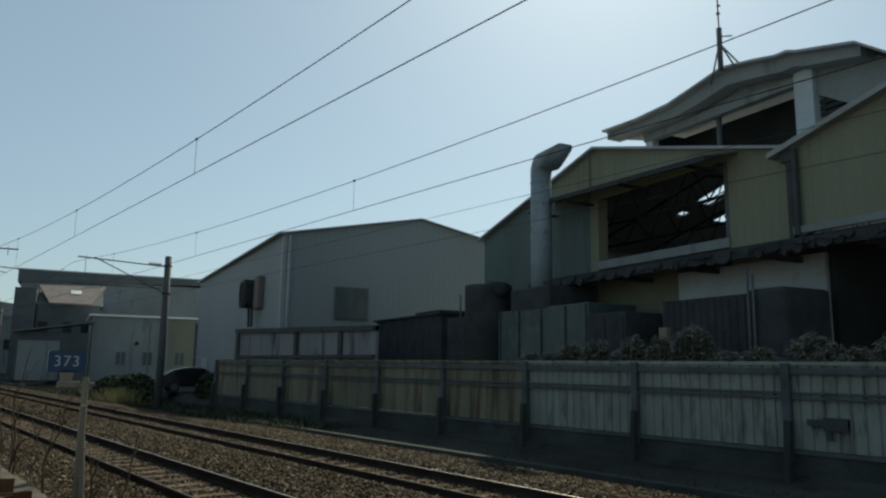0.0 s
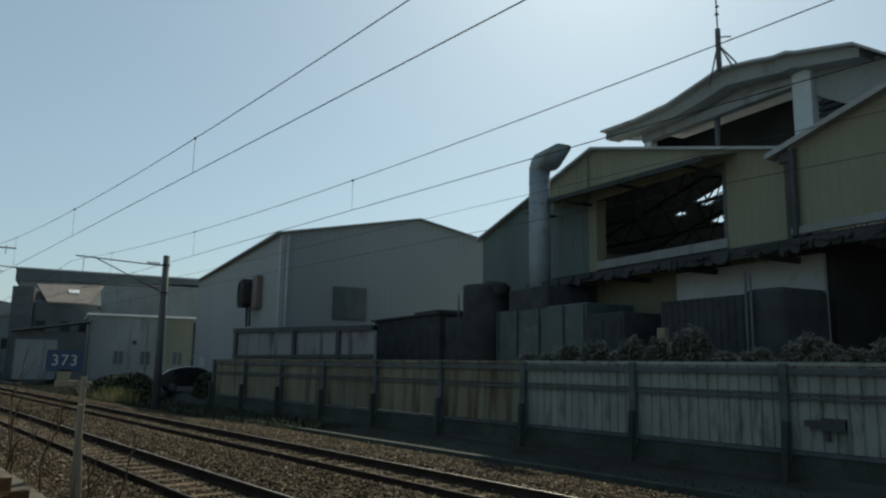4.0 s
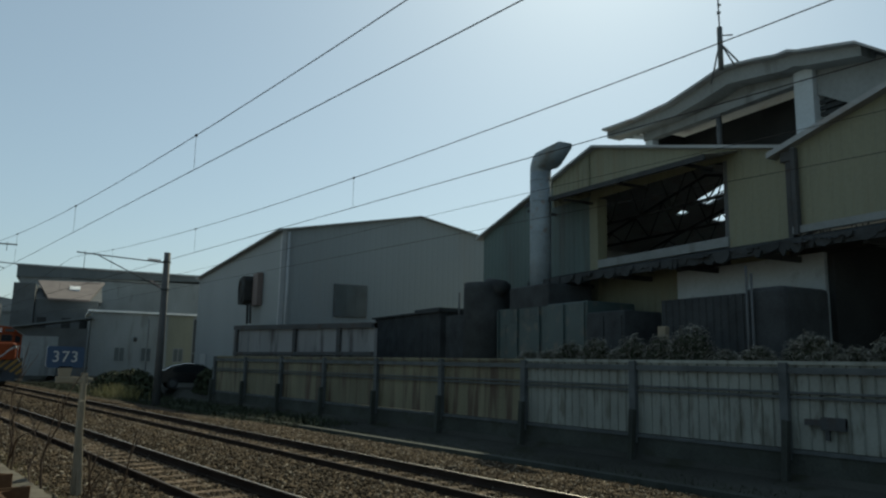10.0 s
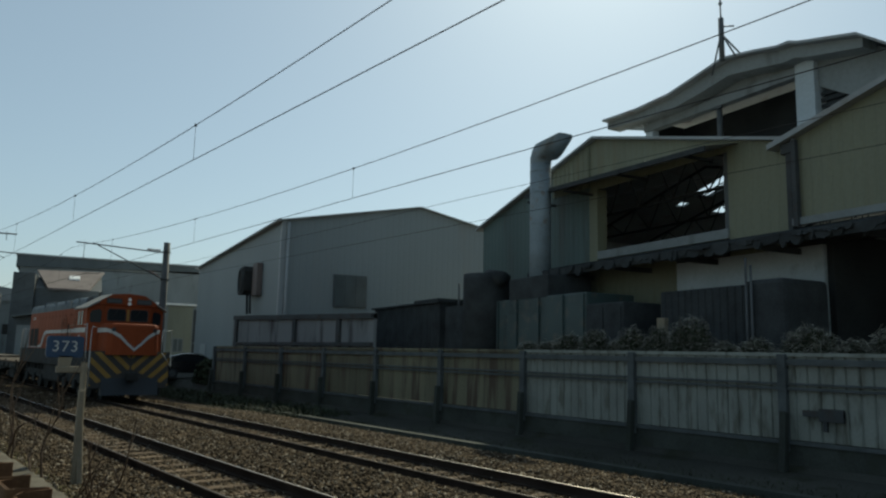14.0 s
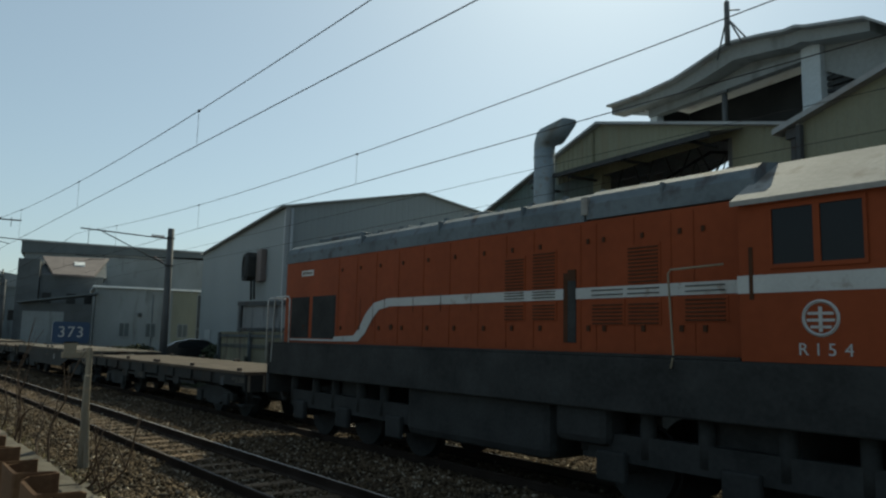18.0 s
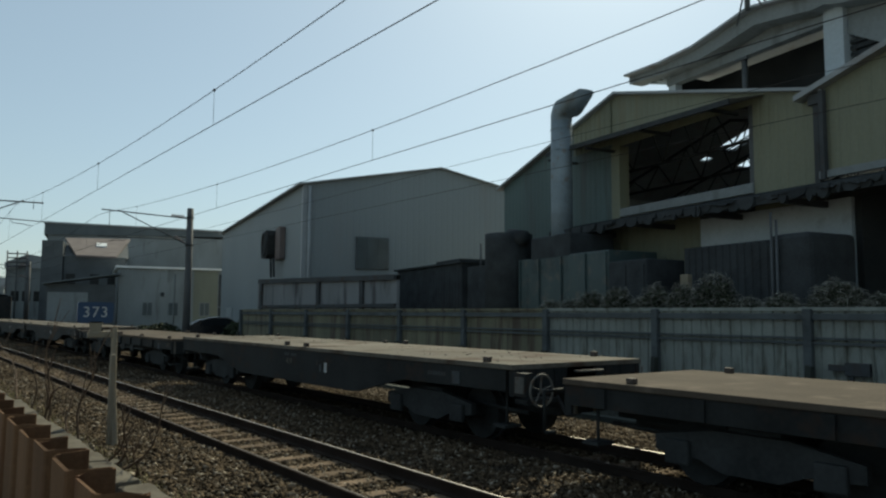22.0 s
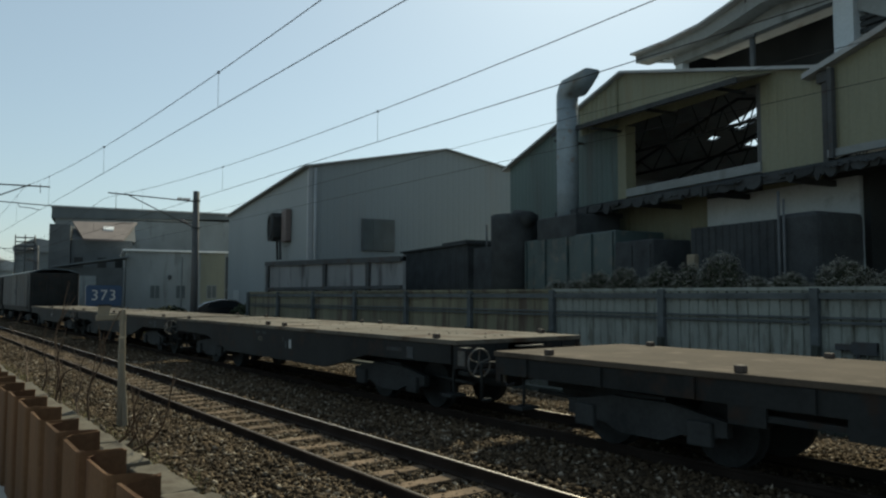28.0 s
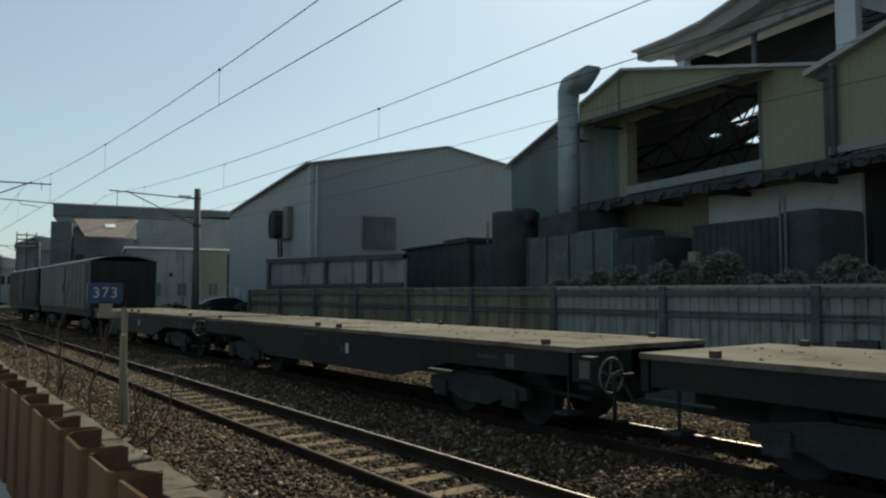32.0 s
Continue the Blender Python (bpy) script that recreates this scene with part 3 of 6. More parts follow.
inner = thing("yard_wall", pose(0, 17.0, 0), "pale plastered yard wall with dark steel frame", "wall")
boxes("wall_panel", [(-39.7, -25.5, 0.0, 0.15, 0.1, 3.55)], M_YARD, inner)
for a, z in ((-39.1, 3.66), (-32.3, 3.45), (-28.2, 3.35)):
    boxes("frame_post", [(a - 0.14, a + 0.14, -0.12, -0.002, 0.1, z)], M_BEAM, inner)
bm = bmesh.new()
prism(bm, [(-39.4, 3.52), (-25.5, 3.28), (-25.5, 3.5), (-39.4, 3.76)], -0.14, 0.2, "y")
part("top_beam", bm, M_BEAM, inner)
boxes("low_beam", [(-39.3, -25.5, -0.13, -0.003, 2.14, 2.3)], M_BEAM, inner)

# ---- factory hall with gable front, awnings and open upper floor ----
F_POSE = pose(-11.46, 19.94, 0, 0, 0, -12)
hall = thing("factory_hall", F_POSE, "old factory hall, dark green and faded yellow sheet, open upper bay", "factory")


def hall_top(s):
    return 10.04 - 0.262 * abs(s + 5.86)


bm = bmesh.new()
ribs(bm, -14.2, -6.25, lambda s: 0.1, hall_top, 0, 0.3, 0.012, 0.06)
part("green_wall", bm, M_GREEN, hall)
bm = bmesh.new()
ribs(bm, -6.25, 2.3, lambda s: 8.05, hall_top, 0, 0.3, 0.014, 0.06)
part("gable_wall", bm, M_YELLOW, hall)
bm = bmesh.new()
ribs(bm, -8.6, -6.25, lambda s: 8.2, lambda s: hall_top(s) - 0.02, -0.05, 0.3, 0.03, 0.03)
part("gable_wall", bm, M_YELLOW, hall)
bm = bmesh.new()
ribs(bm, 0.2, 2.3, lambda s: 4.9, lambda s: 8.05, 0, 0.3, 0.014, 0.06)
part("yellow_wall", bm, M_YELLOW, hall)
boxes("pillar", [(-6.25, -5.78, -0.06, 0.4, 0.1, 8.05)], M_YELLOW, hall, r=0.02)
boxes("pillar", [(0.03, 0.2, 0.02, 0.3, 5.4, 8.05)], M_POST, hall)
boxes("sill", [(-5.78, 0.2, -0.08, 0.35, 5.42, 5.72)], M_SHED, hall, "pale grey sill beam", 0.02)
bm = bmesh.new()
ribs(bm, -6.25, -2.0, lambda s: 0.1, lambda s: 5.42, 0.06, 0.3, 0.03, 0.06)
part("yellow_wall", bm, M_YELLOW, hall)
boxes("pale_wall", [(-2.0, 3.12, 0.06, 0.2, 0.1, 4.9)], M_PALE, hall, "pale blue-grey rendered wall")
boxes("spandrel", [(-2.0, 8.0, 0.05, 0.2, 4.9, 5.42)], M_STEEL, hall)
boxes("downpipe", [(2.3, 2.45, -0.16, 0.0, 4.9, 7.7)], M_BEAM, hall)
boxes("rainwater_head", [(2.2, 2.52, -0.22, 0.0, 7.45, 7.72)], M_BEAM, hall)
def roof_sheet(s0, s1, d0, d1):
    bm = bmesh.new()
    prism(bm, [(s0, hall_top(s0) - 0.06), (s1, hall_top(s1) - 0.06), (s1, hall_top(s1) + 0.03), (s0, hall_top(s0) + 0.03)], d0, d1, "y")
    return part("roof_sheet", bm, M_ROOF, hall)


# sheets are missing over the left pitch, where the sky shows through
for s0, s1, d0, d1 in ((-5.86, 2.6, -0.25, 24), (-14.6, -5.86, -0.25, 7.4), (-14.6, -9.75, 7.4, 8.9), (-9.30, -8.55, 7.4, 8.9), (-9.75, -9.30, 7.4, 7.7), (-9.75, -9.30, 8.2, 8.9), (-8.55, -5.86, 7.4, 7.55), (-6.3, -5.86, 7.55, 8.9), (-8.55, -6.3, 8.6, 8.9), (-14.6, -5.86, 8.9, 10.1), (-14.6, -9.85, 10.1, 10.9), (-9.05, -5.86, 10.1, 10.9), (-14.6, -5.86, 10.9, 24)):
    roof_sheet(s0, s1, d0, d1)


def awning(name, s0, s1, out, z_out, z_in, material, parent, pitch=0.16, amp=0.018, wave=0.0, fall=0.0):
    bm = bmesh.new()
    n = int((s1 - s0) / pitch) * 4
    rows = []
    for j, f in ((0, 0.0), (1, 0.5), (2, 1.0)):
        row = []
        for i in range(n + 1):
            s = s0 + (s1 - s0) * i / n
            d = amp * math.sin(2 * math.pi * i / 4)
            jag = wave * noise.noise((s * 1.7, 3.1 * j, 0.5)) * (1 - f)
            row.append((s, -out * (1 - f) + jag, z_out + fall * (s - s0) + (z_in - z_out) * f + d + jag * 0.6))
        rows.append(row)
    top = [[bm.verts.new(p) for p in r] for r in rows]
    low = [[bm.verts.new((p[0], p[1], p[2] - 0.012)) for p in r] for r in rows]
    for g in (top, low):
        for a, b in zip(g, g[1:]):
            for i in range(n):
                bm.faces.new((a[i], a[i + 1], b[i + 1], b[i]))
    for i in range(n):
        bm.faces.new((top[0][i], top[0][i + 1], low[0][i + 1], low[0][i]))
    return part(name, bm, material, parent)


up_awn = awning("upper_awning", -8.6, 0.62, 1.35, 8.20, 8.5, M_ROOF, hall, fall=-0.03)
bm = bmesh.new()
prism(bm, [(-8.6, 8.04), (0.62, 7.76), (0.62, 7.92), (-8.6, 8.20)], -1.40, -1.35, "y")
part("awning_fascia", bm, M_STEEL, up_awn)
for s in (-8.5, -6.1, -3.2, -0.4):
    boxes("awning_beam", [(s, s + 0.1, -1.34, 0.0, 7.84, 7.92)], M_STEEL, up_awn)
lo_awn = awning("lower_awning", -8.0, 9.0, 1.65, 4.97, 5.38, M_STEEL, hall, wave=0.24)
for s in (-7.8, -6.1, -3.2, -0.4, 2.4, 5.2):
    boxes("awning_beam", [(s, s + 0.1, -1.5, 0.05, 4.7, 4.86)], M_STEEL, lo_awn)
boxes("awning_fascia", [(-7.9, 9.0, -1.60, -1.52, 4.76, 4.88)], M_STEEL, lo_awn)
random.seed(21)
s_at = -8.0
while s_at < 9.0:
    w = random.uniform(0.12, 0.6)
    bm = bmesh.new()
    drop = random.uniform(0.06, 0.30)
    poly = [(s_at, 5.0), (s_at, 4.98 - 0.5 * drop)] + [(s_at + w * f, 4.96 - drop * (0.55 + 0.45 * math.sin(math.pi * f)) - random.uniform(0, 0.04)) for f in (0.15, 0.35, 0.5, 0.7, 0.88)] + [(s_at + w, 4.98 - 0.5 * drop), (s_at + w, 5.0)]
    prism(bm, poly, -1.66 + random.uniform(-0.05, 0.05), -1.60, "y")
    part("edge_flap", bm, M_STEEL, lo_awn)
    s_at += w * 0.94
# bare purlins cross the gaps
for d in (7.95, 8.12, 8.35):
    bars("purlin", [[(-8.6, d, hall_top(-8.6) - 0.1), (-6.4, d + 0.05, hall_top(-6.4) - 0.1)]], 0.03, M_STEEL, hall)
# inside of the open upper bay
boxes("floor_slab", [(-14.0, 8.0, 0.4, 24, 5.2, 5.42)], M_DARK, hall)
boxes("back_wall", [(-14.0, -0.6, 23.7, 23.9, 0.1, 5.4), (-14.2, -14.1, 0.1, 23.9, 0.1, 7.8)], M_DARK, hall)
for k in range(6):
    bm = bmesh.new()
    y = 2.0 + 3.6 * k
    tube(bm, [(-13.8, y, 7.6), (2.2, y, 7.6)], 0.06, 6)
    tube(bm, [(-13.8, y, 7.7), (-5.86, y, 9.7), (2.2, y, 7.75)], 0.06, 6)
    for j in range(9):
        s = -12.6 + 1.7 * j
        tube(bm, [(s, y, 7.6), (s + 0.85, y, min(9.6, hall_top(s + 0.85) - 0.35)), (s + 1.7, y, 7.6)], 0.035, 5)
    part("roof_truss", bm, M_STEEL, hall)

annex = thing("yellow_workshop", F_POSE, "faded yellow sheet-clad workshop with a dark open doorway", "workshop")


def annex_top(s):
    return 7.74 + 0.262 * (s - 1.96) if s < 11 else 7.74 + 0.262 * (9.04 - (s - 11))


bm = bmesh.new()
ribs(bm, 2.45, 20, lambda s: 5.62, annex_top, -0.12, 0.3, 0.014, 0.06)
part("gable_wall", bm, M_YELLOW, annex)
boxes("band", [(2.45, 20, -0.2, -0.05, 5.45, 5.64)], M_SHED, annex)
boxes("downpipe", [(2.55, 2.68, -0.28, -0.13, 5.4, 7.75)], M_BEAM, annex)
bm = bmesh.new()
prism(bm, [(1.9, 7.62), (11, 10.05), (20.2, 7.6), (20.2, 7.75), (11, 10.2), (1.9, 7.77)], -0.4, 20, "y")
part("roof", bm, M_ROOF, annex)
# the shade of the doorway is in the colour of these walls
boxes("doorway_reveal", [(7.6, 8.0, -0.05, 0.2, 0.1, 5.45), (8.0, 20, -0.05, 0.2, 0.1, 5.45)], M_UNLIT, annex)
boxes("inner_wall", [(3.1, 8.0, 6.0, 6.2, 0.1, 5.2), (3.12, 3.3, 0.2, 6.0, 0.1, 5.2)], M_UNLIT, annex, "near-black wall standing for the shade inside the doorway")

tower = thing("upper_hall", F_POSE, "taller open-sided hall with a curved sheet roof behind the gables", "factory")
TW = [(-12.86, 13.73), (-10.4, 13.62), (-8.32, 13.69), (-6.7, 13.98), (-5.21, 14.27), (-3.6, 14.0), (-2.63, 13.79), (-2.1, 13.78), (-1.7, 13.62), (0.51, 13.08), (1.58, 12.29), (5.5, 10.8)]
bm = bmesh.new()
prism(bm, TW + [(s, z - 0.10) for s, z in TW[::-1]], 6.0, 16, "y")
part("roof", bm, M_ROOF, tower)
bm = bmesh.new()
prism(bm, [(-10.94, 13.1), (-1.8, 13.1), (-1.8, 12.13), (-0.04, 11.08), (3.0, 9.3), (5.3, 10.6), (1.5, 12.1), (0.45, 12.9), (-1.9, 13.5), (-2.6, 13.6), (-5.2, 14.1), (-8.3, 13.5), (-10.94, 13.5)], 7.2, 7.32, "y")
part("gable_wall", bm, M_SHED, tower, "stained upper gable cladding")
bm = bmesh.new()
prism(bm, [(s, z - 0.11) for s, z in TW[:-2]] + [(s, z - 0.42 - 0.30 * math.exp(-((s + 5.5) / 4.5) ** 2)) for s, z in TW[:-2][::-1]], 6.35, 7.15, "y")
part("soffit", bm, M_SHED, tower, "dark soffit under the curved roof")
boxes("lintel", [(-10.94, -2.59, 7.0, 7.4, 12.72, 13.1)], M_SHED, tower, "stained pale lintel beam")
boxes("column", [(-2.59, -1.8, 6.95, 7.6, 9.0, 13.5)], M_PALE, tower)
boxes("column", [(-10.94, -10.48, 7.1, 7.5, 9.0, 12.85)], M_PALE, tower)
bars("column", [[(-6.5, 7.2, 9.9), (-6.5, 7.2, 12.85)]], 0.12, M_POST, tower)
bm = bmesh.new()
prism(bm, [(-6.8, 12.62), (-6.2, 12.62), (-6.35, 12.86), (-6.9, 13.2), (-7.2, 13.2)], 7.02, 7.1, "y")
part("corbel", bm, M_POST, tower)
each("louvre", [(-1.8, 3.0, 7.3, 7.4, 9.6 + 0.24 * k, 9.75 + 0.24 * k) for k in range(10)], M_STEEL, tower)
# near-black wall set close behind the opening to show the bay as shaded
boxes("inner_wall", [(-10.9, 4, 9.5, 9.7, 10.6, 13.3), (-10.94, -10.8, 7.5, 9.5, 10.6, 13.3)], M_UNLIT, tower, "inner wall coloured near-black for the shade of the bay")
for k in range(4):
    bars("gutter_bracket", [[(-12.3 + 0.5 * k, 7.0, 13.5), (-12.2 + 0.5 * k, 7.0, 13.25), (-11.0, 7.15, 12.9)]], 0.05, M_PALE, tower)

aerial = thing("roof_mast", F_POSE @ pose(-5.2, 6.0, 14.2), "grey steel roof mast with guy struts and a thin aerial", "roof mast")
bars("pole", [[(0, 0, -0.1), (0, 0, 1.75)]], 0.11, M_POST, aerial)
bars("rod", [[(0, 0, 1.7), (-0.02, 0, 3.1)]], 0.03, M_POST, aerial)
bars("strut", [[(-0.55, 0, -0.55), (-0.05, 0, 1.0)], [(0.85, -0.2, -0.25), (0.05, 0, 1.0)], [(0.75, 0.5, -0.2), (0.05, 0, 1.0)]], 0.035, M_POST, aerial)
bars("crossbar", [[(0.1, 0, 1.35), (0.65, 0, 1.15)]], 0.03, M_POST, aerial)
boxes("clamp", [(-0.07, 0.05, -0.05, 0.05, 2.35, 2.45), (-0.03, 0.09, -0.05, 0.05, 2.7, 2.76)], M_POST, aerial)

flue = thing("exhaust_flue", F_POSE @ pose(-7.35, -1.5, 0), "galvanised round exhaust flue with an elbow outlet", "exhaust flue")
bm = bmesh.new()
bend = [(0, 0, 4.4), (0, 0, 6.0), (0, 0, 7.6), (0, 0, 9.12)]
tube(bm, bend, 0.40, 24)
duct = part("duct", bm, M_DUCT, flue, smooth=True)
for z in (5.6, 6.8, 8.0, 8.8):
    bm = bmesh.new()
    tube(bm, [(0, 0, z), (0, 0, z + 0.04)], 0.413, 24)
    part("flange", bm, M_DUCT, flue, smooth=True)
# outlet: a mitred elbow, squared off and cut slanting at the mouth
bm = bmesh.new()
rows = []
for x_in, x_out, z_in, z_out, half, power in ((0.40, -0.40, 9.12, 9.12, 0.40, 1.0), (0.41, -0.39, 9.18, 9.48, 0.40, 1.0), (0.43, -0.12, 9.20, 9.86, 0.40, 0.8), (0.46, 0.12, 9.21, 9.93, 0.40, 0.6), (0.56, 1.60, 9.22, 9.95, 0.41, 0.4)):
    loop = []
    for k in range(24):
        c, d = math.cos(2 * math.pi * k / 24), math.sin(2 * math.pi * k / 24)
        c, d = math.copysign(abs(c) ** power, c), math.copysign(abs(d) ** power, d)
        loop.append(bm.verts.new((x_in + (x_out - x_in) * (0.5 + 0.5 * d), half * c, z_in + (z_out - z_in) * (0.5 + 0.5 * d))))
    rows.append(loop)
for a, b in zip(rows, rows[1:]):
    for k in range(24):
        bm.faces.new((a[k], a[(k + 1) % 24], b[(k + 1) % 24], b[k]))
bm.faces.new(rows[-1])
part("outlet_hood", bm, M_DUCT, flue, smooth=True)
boxes("fan_box", [(-0.6, 1.9, -1.0, 0.9, 3.3, 4.7)], M_STEEL, flue, "dark fan casing at the foot", 0.06)
each("stand", [(-0.9, -0.7, -1.0, 0.8, 0.1, 3.4), (1.3, 1.5, -1.0, 0.8, 0.1, 3.4)], M_STEEL, flue)

tank = thing("teal_tank", F_POSE @ pose(-6.0, -2.5, 0.1), "teal painted rectangular steel tank", "tank")
boxes("shell", [(-2.8, 2.65, 0, 2.0, 0, 3.85)], M_TEAL, tank, r=0.05)
each("rib", [(s, s + 0.08, -0.06, 0.0, 0, 3.8) for s in (-2.7, -1.4, 0.0, 1.4, 2.5)], M_TEAL, tank)
cab2 = thing("dark_cabinet", F_POSE @ pose(-2.5, -2.5, 0.1), "dark steel equipment cabinet", "cabinet")
boxes("casing", [(-0.85, 0.9, 0, 1.5, 0, 3.45)], M_STEEL, cab2, r=0.05)
each("door", [(-0.78, 0.0, -0.04, -0.002, 0.2, 3.3), (0.06, 0.82, -0.04, -0.002, 0.2, 3.3)], M_STEEL, cab2)
cont = thing("dark_container", F_POSE @ pose(1.7, -2.2, 0.1), "black steel container with a taller end section", "container")
bm = bmesh.new()
ribs(bm, -2.05, 0.85, lambda s: 0, lambda s: 3.65, 0, 0.24, 0.03, 1.6)
part("body", bm, M_STEEL, cont)
boxes("tall_section", [(0.85, 2.0, -0.05, 1.6, 0, 3.75)], M_STEEL, cont, r=0.12)
bars("pipe", [[(1.0, -0.12, 0), (1.0, -0.12, 4.3)], [(1.15, -0.12, 0), (1.15, -0.12, 4.1)]], 0.03, M_POST, cont)
shed = thing("black_shed", F_POSE @ pose(-16.0, -2.5, 0.1), "low black sheet-metal shed behind the fence", "shed")
bm = bmesh.new()
ribs(bm, -5.3, 2.4, lambda s: 0, lambda s: 4.05, 0, 0.3, 0.03, 2.5)
part("body", bm, M_STEEL, shed)
boxes("roof", [(-5.45, 2.5, -0.15, 2.7, 4.04, 4.12)], M_STEEL, shed)
boxes("roof_vent", [(-1.0, 1.6, 0.3, 1.6, 4.12, 4.3)], M_STEEL, shed)
bars("vent_pipe", [[(3.2, 0.5, 3.0), (3.2, 0.5, 4.85)]], 0.045, M_POST, shed)
bars("vent_pipe", [[(4.0, 0.5, 3.0), (4.0, 0.5, 4.8)]], 0.045, M_POST, shed)
boxes("lean_to", [(2.5, 4.9, 0.2, 2.4, 0, 3.85)], M_STEEL, shed)
cyc = thing("dust_collector", F_POSE @ pose(-9.9, -2.3, 0.1), "dark rusty round dust collector", "dust collector")
bm = bmesh.new()
tube(bm, [(0, 0, 0), (0, 0, 4.7), (0, 0, 4.95)], 0.95, 18)
part("drum", bm, M_STEEL, cyc, smooth=True)
bm = bmesh.new()
tube(bm, [(0, 0, 4.2), (0.3, 0, 4.9), (1.2, 0, 4.7)], 0.3, 12)
part("inlet_pipe", bm, M_STEEL, cyc, smooth=True)

# ---- buildings farther along the line ----
shed_w = thing("white_workshop", pose(-76, 18.2, 0.1, 0, 0, -12), "long low white rendered workshop", "workshop")
boxes("wall", [(-14, 0, 0, 11.2, 0, 6.1)], M_SHED, shed_w)
boxes("roof_edge", [(-14.2, 0.3, -0.3, 11.4, 6.1, 6.28)], M_WHITE, shed_w)
for y in (2.2, 4.6, 7.6):
    w = boxes("window", [(0.0, 0.08, y, y + 1.0, 1.4, 2.8)], M_SHED, shed_w)
    boxes("pane", [(0.08, 0.095, y + 0.08, y + 0.46, 1.48, 2.72)], M_WIN, w)
    boxes("pane", [(0.08, 0.095, y + 0.54, y + 0.92, 1.48, 2.72)], M_WIN, w)
bars("downpipe", [[(0.1, 10.6, 0), (0.1, 10.6, 6.0)]], 0.07, M_POST, shed_w)
boxes("wall_panel", [(0.003, 0.03, 7.0, 9.35, 0, 6.0)], M_SHEDY, shed_w, "yellowed wall panel")
# thin dark panel stands for the shaded gap between workshop and warehouse
boxes("doorway", [(0.003, 0.04, 9.45, 10.3, 0, 5.7)], M_STEEL, shed_w, "dark panel standing for the shaded gap beside the warehouse")
bars("gap_bar", [[(0.07, 9.45, 2.35), (0.07, 10.3, 2.35)]], 0.05, M_SHED, shed_w)
bars("downpipe", [[(0.06, 5.2, 0), (0.06, 5.2, 5.6)]], 0.035, M_BAND, shed_w)
boxes("wall_lamp", [(0.0, 0.25, 3.9, 4.2, 3.4, 3.75)], M_STEEL, shed_w, r=0.04)
bm = bmesh.new()
prism(bm, [(-6.5, 4.3), (0.2, 5.4), (0.2, 5.55), (-6.5, 4.45)], -3, 1.2, "x")
part("lean_to_roof", bm, M_BAND, shed_w, "dark sloping lean-to roof")
boxes("lean_to_wall", [(-3, 0.4, -6.2, -0.2, 0, 4.4)], M_BRICKY, shed_w)
boxes("lean_to_wall", [(0.4, 0.55, -6.0, -2.6, 0, 3.6)], M_SHED, shed_w)
hall_l = thing("long_hall", pose(-100.5, 15.3, 0.1, 0, 0, -12), "tall pale sheet-clad hall with a dark eaves band", "factory")
boxes("wall", [(-30, 0, 0.4, 27, 0, 11.6)], M_SHED, hall_l)
bm = bmesh.new()
prism(bm, [(0, 11.15), (27, 12.1), (27, 12.5), (0, 12.55)], -30, 0.25, "x")
part("eaves_band", bm, M_BAND, hall_l, "dark eaves band")
boxes("parapet", [(-30, 0.4, -0.1, 27.2, 12.55, 12.75)], M_ROOF, hall_l)

house = thing("brick_house", pose(-90, 13.4, 0.1, 0, 0, -12), "grimy house with a brown tiled roof and small skylight", "house")
boxes("wall", [(-10, -0.9, 2.3, 8.6, 0, 8.0)], M_BRICKY, house)
bm = bmesh.new()
prism(bm, [(-0.9, 7.9), (-5.0, 9.85), (-9.5, 7.9)], 2.3, 8.9, "y")
part("gable_block", bm, M_BRICKY, house)
boxes("side_block", [(-9, -0.4, 0.1, 2.2, 0, 9.6)], M_BRICKY, house)
bm = bmesh.new()
vs = [bm.verts.new(p) for p in ((-0.45, 3.5, 8.1), (-0.8, 7.6, 8.1), (-6.0, 9.2, 10.65), (-4.7, 2.2, 10.35))]
bm.faces.new(vs)
ex = bmesh.ops.extrude_face_region(bm, geom=bm.faces[:])
bmesh.ops.translate(bm, verts=[v for v in ex["geom"] if isinstance(v, bmesh.types.BMVert)], vec=(0, 0, -0.2))
roof = part("roof", bm, M_TILE, house)
bm = bmesh.new()
prism(bm, [(-3.9, 9.68), (-3.0, 9.26), (-3.0, 9.42), (-3.9, 9.84)], 5.5, 6.6, "y")
part("skylight", bm, M_WHITE, roof, "pale translucent skylight sheet")
for y in (2.2, 4.6, 6.4):
    boxes("window", [(-0.9, -0.84, y + 0.4, y + 1.3, 4.8, 6.0)], M_GLASSDARK, house)
for X, y0, y1, h, lab in ((-118, 13.6, 18.5, 9.8, "distant grey factory block with open steel frame"), (-150, 12.6, 17.0, 8.0, "distant hazy grey shed"), (-185, 12.0, 17.5, 10.5, "distant pale factory shed")):
    far = thing("distant_factory", pose(X, y0, 0.1, 0, 0, -12), lab, "factory", "distant factories")
    boxes("wall", [(-16, 0, 0, y1 - y0, 0, h - 2.0)], M_SHED, far)
    bm = bmesh.new()
    prism(bm, [(-0.3, h - 2.0), (y1 - y0 + 0.3, h - 2.0), (y1 - y0 + 0.3, h - 0.4), ((y1 - y0) / 2, h), (-0.3, h - 1.2)], -16, 0.3, "x")
    part("roof", bm, M_ROOF, far)
    bars("frame", [[(0.5, k * 1.2, 0), (0.5, k * 1.2, h + 0.4)] for k in range(3)] + [[(0.5, 0, h - 0.6 * k), (0.5, 2.4, h - 0.6 * k)] for k in range(4)], 0.09, M_POST, far)
    for k in range(3):
        boxes("window", [(0.0, 0.06, 0.6 + k * 1.4, 1.6 + k * 1.4, 3.2, 4.6)], M_GLASSDARK, far)


